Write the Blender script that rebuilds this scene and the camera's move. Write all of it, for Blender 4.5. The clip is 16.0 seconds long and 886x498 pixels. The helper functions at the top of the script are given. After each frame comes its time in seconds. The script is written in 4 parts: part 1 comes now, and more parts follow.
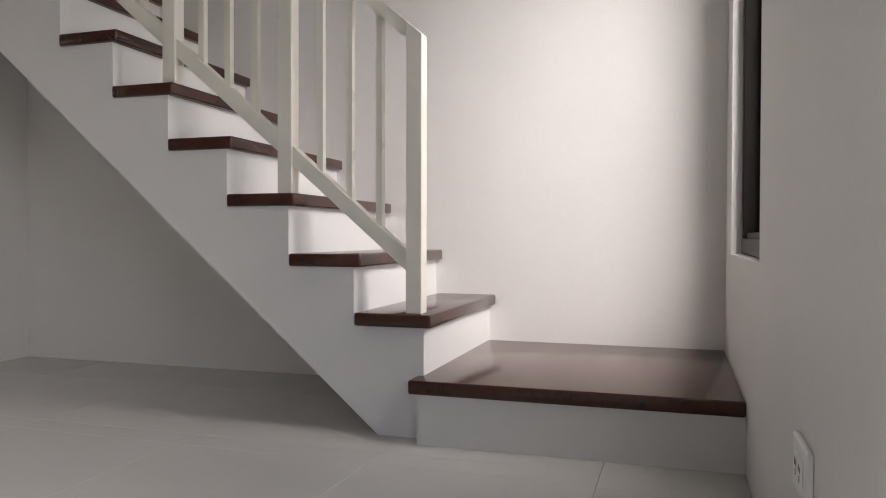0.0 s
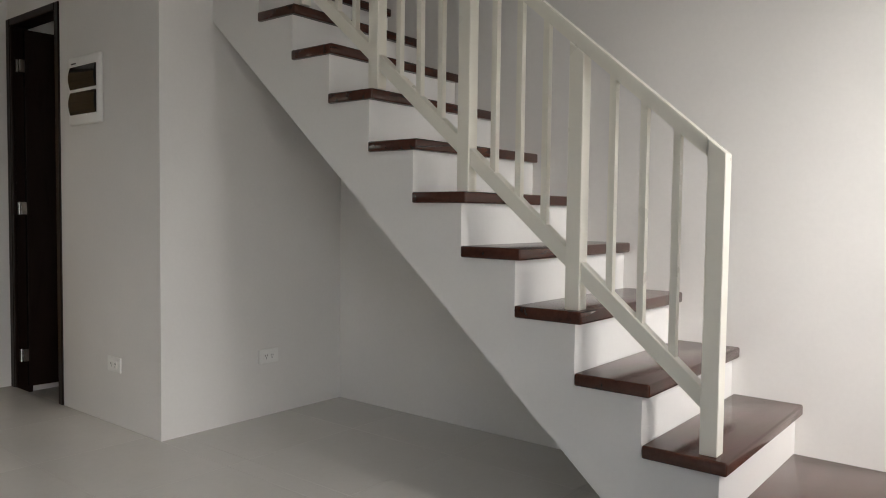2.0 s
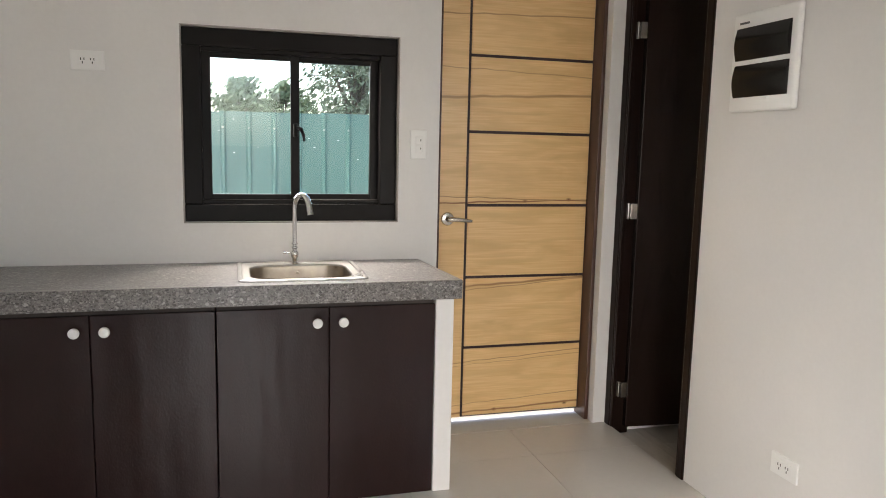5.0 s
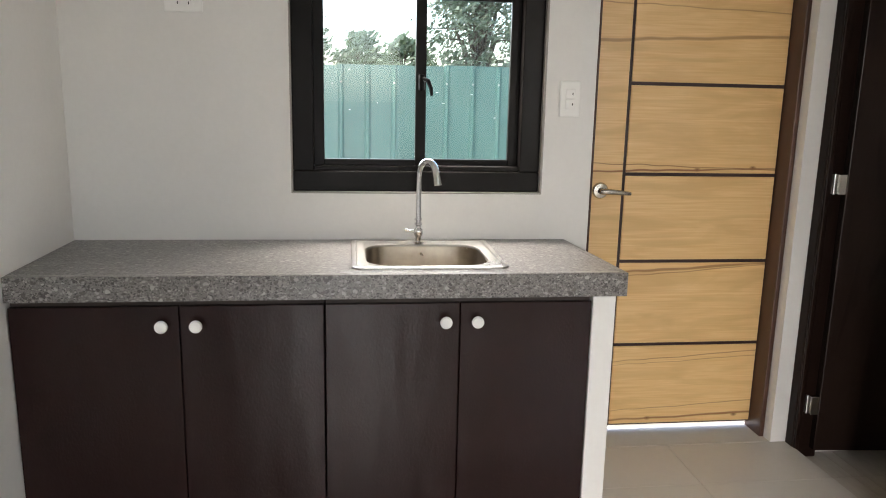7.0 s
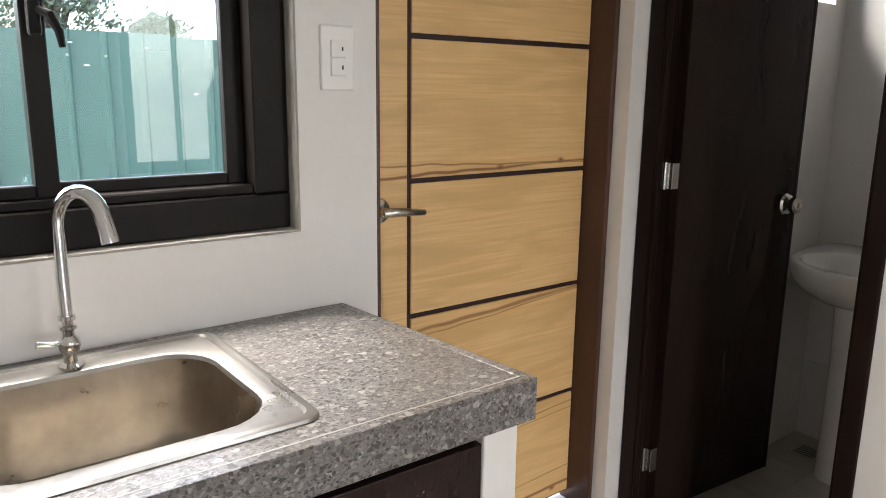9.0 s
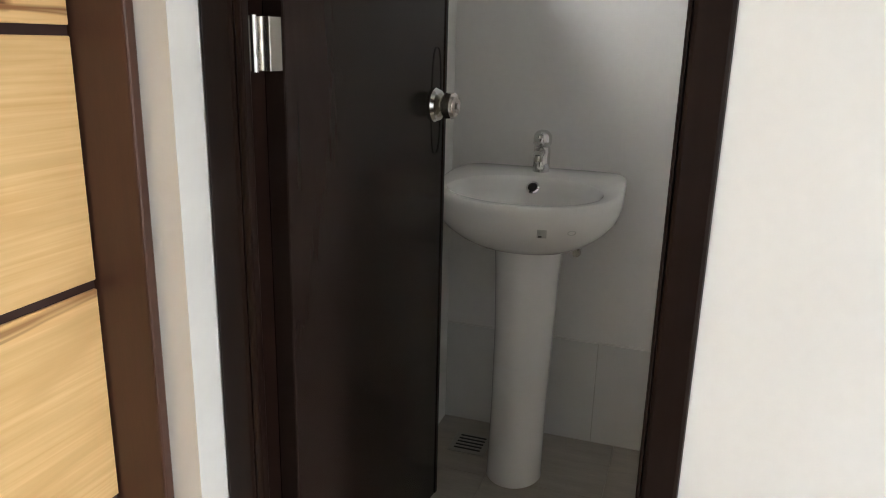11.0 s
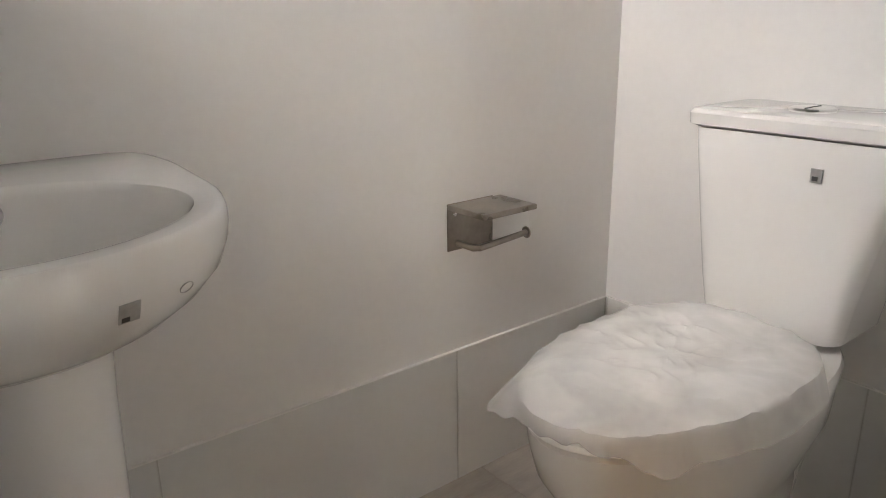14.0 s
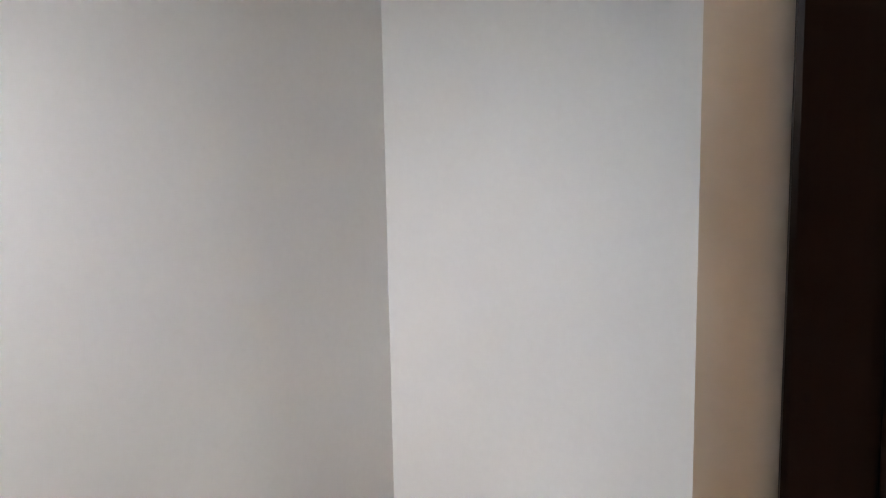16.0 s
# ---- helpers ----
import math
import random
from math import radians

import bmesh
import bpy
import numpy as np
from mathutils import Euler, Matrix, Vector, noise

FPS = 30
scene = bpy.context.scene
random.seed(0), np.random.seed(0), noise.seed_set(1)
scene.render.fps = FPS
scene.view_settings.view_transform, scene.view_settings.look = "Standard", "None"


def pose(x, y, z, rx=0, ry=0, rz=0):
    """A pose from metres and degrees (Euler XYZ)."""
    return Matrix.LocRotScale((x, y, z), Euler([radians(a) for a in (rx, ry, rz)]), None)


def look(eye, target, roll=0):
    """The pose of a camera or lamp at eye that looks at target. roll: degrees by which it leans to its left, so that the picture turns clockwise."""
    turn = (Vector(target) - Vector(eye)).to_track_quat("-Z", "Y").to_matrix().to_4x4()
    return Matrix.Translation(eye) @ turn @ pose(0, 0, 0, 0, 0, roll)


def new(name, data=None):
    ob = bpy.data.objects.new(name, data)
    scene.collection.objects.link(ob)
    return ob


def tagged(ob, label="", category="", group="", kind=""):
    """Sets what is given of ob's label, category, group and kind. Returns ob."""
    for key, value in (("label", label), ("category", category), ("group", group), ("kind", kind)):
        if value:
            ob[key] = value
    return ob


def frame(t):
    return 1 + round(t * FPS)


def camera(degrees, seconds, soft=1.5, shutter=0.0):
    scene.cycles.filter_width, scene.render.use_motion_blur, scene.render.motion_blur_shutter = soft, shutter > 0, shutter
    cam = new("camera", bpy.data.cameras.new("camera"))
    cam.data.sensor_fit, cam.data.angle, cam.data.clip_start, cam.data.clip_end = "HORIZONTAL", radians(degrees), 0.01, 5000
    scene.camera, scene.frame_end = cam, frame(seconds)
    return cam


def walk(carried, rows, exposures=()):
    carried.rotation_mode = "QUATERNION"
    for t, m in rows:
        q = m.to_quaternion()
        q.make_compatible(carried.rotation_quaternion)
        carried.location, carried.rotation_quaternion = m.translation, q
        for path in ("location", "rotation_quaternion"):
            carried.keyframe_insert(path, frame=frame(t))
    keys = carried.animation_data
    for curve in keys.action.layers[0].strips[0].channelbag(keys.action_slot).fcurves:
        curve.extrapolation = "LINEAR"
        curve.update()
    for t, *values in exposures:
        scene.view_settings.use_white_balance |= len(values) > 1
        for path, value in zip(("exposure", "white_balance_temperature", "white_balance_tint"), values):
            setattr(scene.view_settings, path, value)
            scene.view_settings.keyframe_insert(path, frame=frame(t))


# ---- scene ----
cam = camera(61.8, 16.0, soft=1.0)
PATH = [
    (0, (0.076, 0.197, 0.603), (-0.528, 2.103, 0.568), 0.1),
    (0.5, (0.132, 0.21, 0.47), (-0.488, 2.111, 0.421), 0.2),
    (0.8, (0.177, 0.188, 0.454), (-0.556, 2.048, 0.396), 0.2),
    (1, (0.172, 0.181, 0.479), (-0.654, 2.002, 0.428), 0.6),
    (1.1, (0.179, 0.196, 0.519), (-0.713, 1.986, 0.468), 0.2),
    (1.5, (0.145, 0.189, 0.803), (-0.903, 1.89, 0.723), 0.6),
    (1.7, (0.099, 0.202, 0.891), (-1.02, 1.859, 0.825), 0.7),
    (2, (0.013, 0.243, 1.034), (-1.239, 1.799, 0.937), 0.7),
    (2.5, (-0.164, 0.375, 1.162), (-1.642, 1.709, 0.978), 0.6),
    (3, (-0.361, 0.429, 1.198), (-2.018, 1.529, 0.984), 1.0),
    (3.5, (-0.675, 0.455, 1.252), (-2.376, 1.484, 1.031), 1.2),
    (4, (-1.057, 0.487, 1.269), (-2.805, 1.427, 1.023), 1.2),
    (4.5, (-1.367, 0.342, 1.257), (-3.214, 1.07, 1.015), 1.2),
    (5, (-1.5, 0.276, 1.302), (-3.406, 0.819, 1.031), 1.3),
    (5.2, (-1.494, 0.279, 1.314), (-3.412, 0.772, 1.036), 1.2),
    (7.3, (-2.268, 0.291, 1.299), (-4.214, 0.527, 0.901), 1.2),
    (7.5, (-2.426, 0.286, 1.304), (-4.365, 0.571, 0.902), 1.2),
    (8, (-2.745, 0.212, 1.287), (-4.649, 0.673, 0.884), 1.1),
    (8.5, (-3.021, 0.194, 1.284), (-4.793, 1.028, 0.879), 0.8),
    (9, (-3.296, 0.307, 1.257), (-4.849, 1.495, 0.836), 0.7),
    (9.5, (-3.517, 0.403, 1.217), (-4.859, 1.819, 0.777), 0.2),
    (10, (-3.719, 0.557, 1.18), (-4.795, 2.169, 0.684), -0.2),
    (10.2, (-3.781, 0.655, 1.149), (-4.735, 2.332, 0.624), 0.1),
    (12.3, (-4.195, 1.753, 0.948), (-4.513, 3.669, 0.47), -0.6),
    (12.5, (-4.229, 1.784, 0.943), (-4.471, 3.709, 0.470), -1.3),
    (12.8, (-4.296, 1.866, 0.942), (-4.233, 3.802, 0.434), -1.5),
    (13, (-4.328, 1.919, 0.946), (-3.999, 3.812, 0.390), -1.7),
    (13.3, (-4.377, 1.956, 0.927), (-3.690, 3.748, 0.363), -1.9),
    (13.5, (-4.407, 1.968, 0.926), (-3.570, 3.680, 0.330), -1.6),
    (14, (-4.432, 2.022, 0.897), (-3.249, 3.518, 0.293), -0.8),
    (14.2, (-4.428, 2.033, 0.894), (-3.104, 3.405, 0.285), -0.8),
    (14.5, (-4.43, 2.053, 0.93), (-2.965, 3.25, 0.285), -0.7),
    (15, (-4.457, 2.051, 1.044), (-2.894, 3.127, 0.412), -0.6),
    (15.5, (-4.44, 2.056, 1.234), (-2.833, 3.151, 0.766), -0.7),
    (16, (-4.505, 2.030, 1.50), (-2.832, 3.094, 1.267), -1.0),
]
walk(cam, [(t, look(eye, target, roll)) for t, eye, target, roll in PATH],
     [(0, -0.35, 6850, 17), (1, -0.35, 6850, 16), (1.5, -0.5, 7000, 14), (2, -0.32, 6900, 12), (2.5, -0.25, 7000, 11), (3, 0.28, 6500, 11), (3.5, 0.42, 6250, 10), (4.4, 0.5, 6500, 13), (5, 0.9, 7100, 14),
      (7.5, 0.98, 6950, 12), (8, 0.93, 6850, 12), (8.5, 0.84, 6700, 12), (9, 0.95, 6900, 14), (9.5, 1.3, 6800, 12), (10, 1.58, 6700, 11), (11.4, 2.1, 6500, 8), (12.3, 3.25, 6300, 5), (13, 2.95, 6300, 7), (14, 2.4, 6900, 15), (15, 2.0, 6600, 13), (16, 2.1, 6450, 14)])

# ---- world and lights ----
SKY = 0.55
wld = bpy.data.worlds.new("overcast_sky")
scene.world = wld
wld.use_nodes = True
wnt = wld.node_tree
sky = wnt.nodes.new("ShaderNodeTexSky")
sky.sky_type, sky.sun_disc = "NISHITA", False
sky.sun_elevation, sky.sun_rotation = radians(55), radians(200)
sky.dust_density, sky.air_density, sky.ozone_density = 2.0, 1.0, 2.0
wnt.links.new(sky.outputs["Color"], wnt.nodes["Background"].inputs["Color"])
wnt.nodes["Background"].inputs["Strength"].default_value = SKY


def area(name, eye, target, sx, sy, watts, colour):
    lamp = bpy.data.lights.new(name, "AREA")
    lamp.shape, lamp.size, lamp.size_y, lamp.energy, lamp.color = "RECTANGLE", sx, sy, watts, colour
    ob = new(name, lamp)
    ob.matrix_world = look(eye, target)
    return ob


sun_data = bpy.data.lights.new("sun", "SUN")
sun_data.energy, sun_data.angle, sun_data.color = 1.2, radians(25), (1.0, 0.97, 0.92)
new("sun", sun_data).matrix_world = look((0, 0, 10), (-1.5, 4.1, 3.8))
# daylight that comes in through the openings
area("front_door_daylight", (0.42, 0.29, 1.12), (-1.0, 0.55, 0.0), 0.80, 1.9, 12, (1.0, 0.975, 0.94)).data.spread = radians(70)
area("front_door_daylight", (0.44, 0.29, 1.20), (-2.2, 1.85, 0.6), 0.80, 1.6, 3.4, (1.0, 0.975, 0.94)).data.spread = radians(62)
area("front_window_daylight", (0.46, 2.38, 1.35), (-2, 2.38, 1.2), 0.80, 1.5, 9, (1.0, 0.975, 0.965))
area("front_window_daylight", (1.25, 1.65, 2.25), (-0.25, 2.85, 0.8), 1.8, 1.5, 50, (1.0, 0.975, 0.965)).data.spread = radians(100)
area("kitchen_window_daylight", (-5.30, 0.51, 2.35), (-4.2, 0.51, 1.1), 1.3, 0.8, 92, (1.0, 0.985, 0.95))
area("kitchen_window_daylight", (-5.35, -0.70, 1.75), (-4.5, 0.60, 1.35), 1.1, 1.1, 18, (1.0, 0.985, 0.95))
area("bathroom_window_daylight", (-4.77, 2.87, 1.795), (-3.75, 3.06, 0.98), 0.16, 0.07, 1.0, (1.0, 0.985, 0.965)).data.spread = radians(96)

# ---- materials ----


def nodes_of(name):
    m = bpy.data.materials.new(name)
    m.use_nodes = True
    nt = m.node_tree
    return m, nt, nt.nodes["Principled BSDF"]


def add(nt, kind, **values):
    n = nt.nodes.new(kind)
    for k, v in values.items():
        n.inputs[k].default_value = v
    return n


def space(nt, stretch=(1, 1, 1), source="Object"):
    tc = nt.nodes.new("ShaderNodeTexCoord")
    mp = nt.nodes.new("ShaderNodeMapping")
    mp.inputs["Scale"].default_value = stretch
    nt.links.new(tc.outputs[source], mp.inputs["Vector"])
    return mp.outputs["Vector"]


def ramp(nt, fac, stops):
    r = nt.nodes.new("ShaderNodeValToRGB")
    els = r.color_ramp.elements
    while len(els) < len(stops):
        els.new(0.5)
    for e, (p, c) in zip(els, stops):
        e.position, e.color = p, (*c, 1)
    nt.links.new(fac, r.inputs["Fac"])
    return r.outputs["Color"]


def mixed(nt, a, b, fac, mode="MIX"):
    x = nt.nodes.new("ShaderNodeMix")
    x.data_type, x.blend_type = "RGBA", mode
    for sock, v in ((x.inputs[6], a), (x.inputs[7], b), (x.inputs[0], fac)):
        if isinstance(v, (int, float)):
            sock.default_value = v
        elif isinstance(v, tuple):
            sock.default_value = (*v, 1)
        else:
            nt.links.new(v, sock)
    return x.outputs[2]


def bumped(nt, bsdf, height, strength, distance):
    b = add(nt, "ShaderNodeBump", Strength=strength, Distance=distance)
    nt.links.new(height, b.inputs["Height"])
    nt.links.new(b.outputs["Normal"], bsdf.inputs["Normal"])


def surface(name, colour, rough=0.6, metal=0.0, vary=0.06, scale=3.0, grain=60.0, bump=0.05, dist=0.002,
            rvary=0.08, stretch=(1, 1, 1), coat=0.0, each=0.0, spec=0.5):
    """A plain surface: broad mottling, fine grain, uneven gloss and slight relief."""
    m, nt, p = nodes_of(name)
    v = space(nt, stretch)
    broad = add(nt, "ShaderNodeTexNoise", Scale=scale, Detail=4.0)
    fine = add(nt, "ShaderNodeTexNoise", Scale=grain, Detail=3.0)
    nt.links.new(v, broad.inputs["Vector"])
    nt.links.new(v, fine.inputs["Vector"])
    dark = tuple(c * (1 - vary) for c in colour)
    light = tuple(min(1, c * (1 + vary)) for c in colour)
    col = ramp(nt, broad.outputs["Fac"], [(0.3, dark), (0.7, light)])
    col = mixed(nt, col, ramp(nt, fine.outputs["Fac"], [(0.3, (1 - vary,) * 3), (0.7, (1, 1, 1))]), 0.6, "MULTIPLY")
    if each:
        info = nt.nodes.new("ShaderNodeObjectInfo")
        col = mixed(nt, col, ramp(nt, info.outputs["Random"], [(0, (1 - each,) * 3), (1, (1, 1, 1))]), 1.0, "MULTIPLY")
    nt.links.new(col, p.inputs["Base Color"])
    rr = nt.nodes.new("ShaderNodeMapRange")
    rr.inputs["To Min"].default_value, rr.inputs["To Max"].default_value = max(0.02, rough - rvary), min(1, rough + rvary)
    nt.links.new(broad.outputs["Fac"], rr.inputs["Value"])
    nt.links.new(rr.outputs["Result"], p.inputs["Roughness"])
    p.inputs["Metallic"].default_value = metal
    p.inputs["Specular IOR Level"].default_value = spec
    p.inputs["Coat Weight"].default_value = coat
    p.inputs["Coat Roughness"].default_value = 0.08
    if bump:
        bumped(nt, p, fine.outputs["Fac"], bump, dist)
    return m


def wood(name, dark, mid, light, stretch, rough, coat=0.0, knots=False, each=0.12, spec=0.5):
    """Wood with its grain along the axis of the smallest stretch."""
    m, nt, p = nodes_of(name)
    info = nt.nodes.new("ShaderNodeObjectInfo")
    tc = nt.nodes.new("ShaderNodeTexCoord")
    off = nt.nodes.new("ShaderNodeVectorMath")
    off.operation = "MULTIPLY_ADD"
    comb = nt.nodes.new("ShaderNodeCombineXYZ")
    for k in ("X", "Y", "Z"):
        nt.links.new(info.outputs["Random"], comb.inputs[k])
    off.inputs[1].default_value = (7.3, 5.1, 9.7)
    nt.links.new(comb.outputs["Vector"], off.inputs[0])
    nt.links.new(tc.outputs["Object"], off.inputs[2])
    mp = nt.nodes.new("ShaderNodeMapping")
    mp.inputs["Scale"].default_value = stretch
    nt.links.new(off.outputs["Vector"], mp.inputs["Vector"])
    v = mp.outputs["Vector"]
    warp = add(nt, "ShaderNodeTexNoise", Scale=1.1, Detail=2.0, Distortion=0.6)
    fine = add(nt, "ShaderNodeTexNoise", Scale=9.0, Detail=6.0, Roughness=0.7, Distortion=0.3)
    rings = add(nt, "ShaderNodeTexNoise", Scale=2.2, Detail=3.0, Distortion=1.2)
    for n in (warp, fine, rings):
        nt.links.new(v, n.inputs["Vector"])
    col = ramp(nt, fine.outputs["Fac"], [(0.25, mid), (0.75, light)])
    streak = ramp(nt, rings.outputs["Fac"], [(0.0, (0, 0, 0)), (0.60, (0, 0, 0)), (0.70, (1, 1, 1)), (0.74, (0.1, 0.1, 0.1))])
    col = mixed(nt, col, dark, streak) if not knots else mixed(nt, col, dark, mixed(nt, (0, 0, 0), streak, 0.75))
    tone = ramp(nt, info.outputs["Random"], [(0, (1 - each,) * 3), (1, (1, 1, 1))])
    col = mixed(nt, col, tone, 1.0, "MULTIPLY")
    nt.links.new(col, p.inputs["Base Color"])
    rr = nt.nodes.new("ShaderNodeMapRange")
    rr.inputs["To Min"].default_value, rr.inputs["To Max"].default_value = max(0.03, rough - 0.07), rough + 0.1
    nt.links.new(warp.outputs["Fac"], rr.inputs["Value"])
    nt.links.new(rr.outputs["Result"], p.inputs["Roughness"])
    p.inputs["Coat Weight"].default_value = coat
    p.inputs["Coat Roughness"].default_value = 0.12
    p.inputs["Specular IOR Level"].default_value = spec
    bumped(nt, p, fine.outputs["Fac"], 0.05, 0.001)
    return m


def pine_veneer(name):
    """Pale pine veneer, its grain across the door, with brown streaks and small knots."""
    m, nt, p = nodes_of(name)
    tc = nt.nodes.new("ShaderNodeTexCoord")
    sep = nt.nodes.new("ShaderNodeSeparateXYZ")
    nt.links.new(tc.outputs["Object"], sep.inputs["Vector"])
    Y, Z = sep.outputs["Y"], sep.outputs["Z"]

    def calc(op, a, b=0.0, c=0.0):
        n = nt.nodes.new("ShaderNodeMath")
        n.operation = op
        for sock, v in zip(n.inputs, (a, b, c)):
            if isinstance(v, (int, float)):
                sock.default_value = v
            else:
                nt.links.new(v, sock)
        return n.outputs["Value"]

    def noisy(stretch, scale, detail, distort=0.0):
        n = add(nt, "ShaderNodeTexNoise", Scale=scale, Detail=detail, Distortion=distort)
        nt.links.new(space(nt, stretch), n.inputs["Vector"])
        return n.outputs["Fac"]

    fine = noisy((1, 1.2, 42), 4.0, 6.0, 0.3)
    broad = noisy((1, 0.9, 5.5), 2.4, 3.0, 1.0)
    sway = noisy((1, 1, 0.01), 4.2, 2.0)
    patch = noisy((1, 1, 0.3), 6.0, 2.0)
    col = ramp(nt, fine, [(0.30, (0.75, 0.46, 0.195)), (0.70, (0.87, 0.59, 0.285))])
    col = mixed(nt, col, (0.70, 0.44, 0.19), ramp(nt, broad, [(0.48, (0, 0, 0)), (0.66, (0.85, 0.85, 0.85))]))
    # streaks: height, slope, half width, depth of colour
    for z0, slope, half, amount in ((1.062, 0.02, 0.0035, 0.75), (1.072, -0.03, 0.0020, 0.6), (0.680, 0.055, 0.0050, 0.6), (0.668, 0.075, 0.0022, 0.45),
                                    (0.318, 0.06, 0.0022, 0.5), (0.300, 0.05, 0.0016, 0.4), (0.062, 0.03, 0.0045, 0.7), (0.108, 0.05, 0.0020, 0.45),
                                    (1.545, 0.04, 0.0060, 0.5), (1.650, -0.03, 0.0022, 0.4), (1.905, 0.03, 0.0030, 0.5)):
        line = calc("MULTIPLY_ADD", calc("SUBTRACT", Y, 1.6), slope, z0)
        line = calc("MULTIPLY_ADD", calc("SUBTRACT", sway, 0.5), 0.026, line)
        gap = calc("DIVIDE", calc("ABSOLUTE", calc("SUBTRACT", Z, line)), half * 1.4)
        near = calc("MAXIMUM", calc("SUBTRACT", 1.0, gap), 0.0)
        near = calc("MULTIPLY", calc("MULTIPLY", near, amount * 3.6), patch)
        near = calc("MINIMUM", near, min(0.95, amount * 1.25))
        col = mixed(nt, col, (0.29, 0.11, 0.035), near)
    for ky, kz in ((1.592, 1.063), (1.815, 1.070), (1.470, 0.058), (1.840, 0.062)):
        dy = calc("DIVIDE", calc("SUBTRACT", Y, ky), 0.016)
        dz = calc("DIVIDE", calc("SUBTRACT", Z, kz), 0.0095)
        d = calc("ADD", calc("MULTIPLY", dy, dy), calc("MULTIPLY", dz, dz))
        d = calc("ADD", d, calc("MULTIPLY", calc("SUBTRACT", fine, 0.5), 0.9))
        col = mixed(nt, col, (0.30, 0.125, 0.04), calc("MULTIPLY", calc("MAXIMUM", calc("SUBTRACT", 1.0, d), 0.0), 0.9))
        col = mixed(nt, col, (0.13, 0.05, 0.02), calc("MULTIPLY", calc("MAXIMUM", calc("SUBTRACT", 1.0, calc("MULTIPLY", d, 7.0)), 0.0), 0.9))
    nt.links.new(col, p.inputs["Base Color"])
    p.inputs["Roughness"].default_value = 0.36
    p.inputs["Coat Weight"].default_value = 0.2
    p.inputs["Coat Roughness"].default_value = 0.15
    bumped(nt, p, fine, 0.05, 0.001)
    return m


def terrazzo(name):
    """Grey granite: angular pale, dark and brown grains of two sizes."""
    m, nt, p = nodes_of(name)
    v = space(nt)
    base = add(nt, "ShaderNodeTexNoise", Scale=9.0, Detail=5.0)
    nt.links.new(v, base.inputs["Vector"])
    warp = add(nt, "ShaderNodeTexNoise", Scale=70.0, Detail=2.0)
    nt.links.new(v, warp.inputs["Vector"])
    bent = mixed(nt, v, warp.outputs["Color"], 0.012)
    col = ramp(nt, base.outputs["Fac"], [(0.3, (0.150, 0.139, 0.134)), (0.7, (0.205, 0.191, 0.185))])
    for scale, share, size, stops, turn in (
            (430.0, 0.55, 0.9, [(0.0, (0.075, 0.068, 0.065)), (0.4, (0.13, 0.12, 0.115)), (0.8, (0.24, 0.225, 0.215))], 0.3),
            (250.0, 0.38, 0.56, [(0.0, (0.03, 0.028, 0.027)), (0.5, (0.065, 0.058, 0.055)), (0.62, (0.23, 0.215, 0.205)), (0.9, (0.35, 0.335, 0.32))], 1.1),
            (150.0, 0.36, 0.54, [(0.0, (0.035, 0.031, 0.029)), (0.42, (0.085, 0.073, 0.066)), (0.55, (0.21, 0.192, 0.18)), (0.9, (0.36, 0.34, 0.325))], 2.0),
            (92.0, 0.20, 0.50, [(0.0, (0.05, 0.044, 0.04)), (0.4, (0.12, 0.105, 0.095)), (0.55, (0.25, 0.23, 0.215)), (0.9, (0.43, 0.405, 0.385))], 3.1)):
        mp = nt.nodes.new("ShaderNodeMapping")
        mp.inputs["Location"].default_value = (turn, turn * 2, turn)
        mp.inputs["Scale"].default_value = (1.0, 0.72, 0.9)
        mp.inputs["Rotation"].default_value = (0.3 * turn, 0.2, 0.6 * turn)
        nt.links.new(bent, mp.inputs["Vector"])
        cells = add(nt, "ShaderNodeTexVoronoi", Scale=scale, Randomness=1.0)
        nt.links.new(mp.outputs["Vector"], cells.inputs["Vector"])
        sep = nt.nodes.new("ShaderNodeSeparateColor")
        nt.links.new(cells.outputs["Color"], sep.inputs["Color"])
        chip = ramp(nt, sep.outputs["Red"], stops)
        on = nt.nodes.new("ShaderNodeMath")
        on.operation = "LESS_THAN"
        on.inputs[1].default_value = share
        nt.links.new(sep.outputs["Green"], on.inputs[0])
        edge = add(nt, "ShaderNodeMapRange", **{"From Min": size - 0.06, "From Max": size, "To Min": 0.9, "To Max": 0.0})
        nt.links.new(cells.outputs["Distance"], edge.inputs["Value"])
        lim = nt.nodes.new("ShaderNodeMath")
        lim.operation = "MULTIPLY"
        nt.links.new(on.outputs["Value"], lim.inputs[0])
        nt.links.new(edge.outputs["Result"], lim.inputs[1])
        col = mixed(nt, col, chip, lim.outputs["Value"])
    nt.links.new(col, p.inputs["Base Color"])
    p.inputs["Roughness"].default_value = 0.30
    p.inputs["Specular IOR Level"].default_value = 0.65
    bumped(nt, p, base.outputs["Fac"], 0.03, 0.001)
    return m


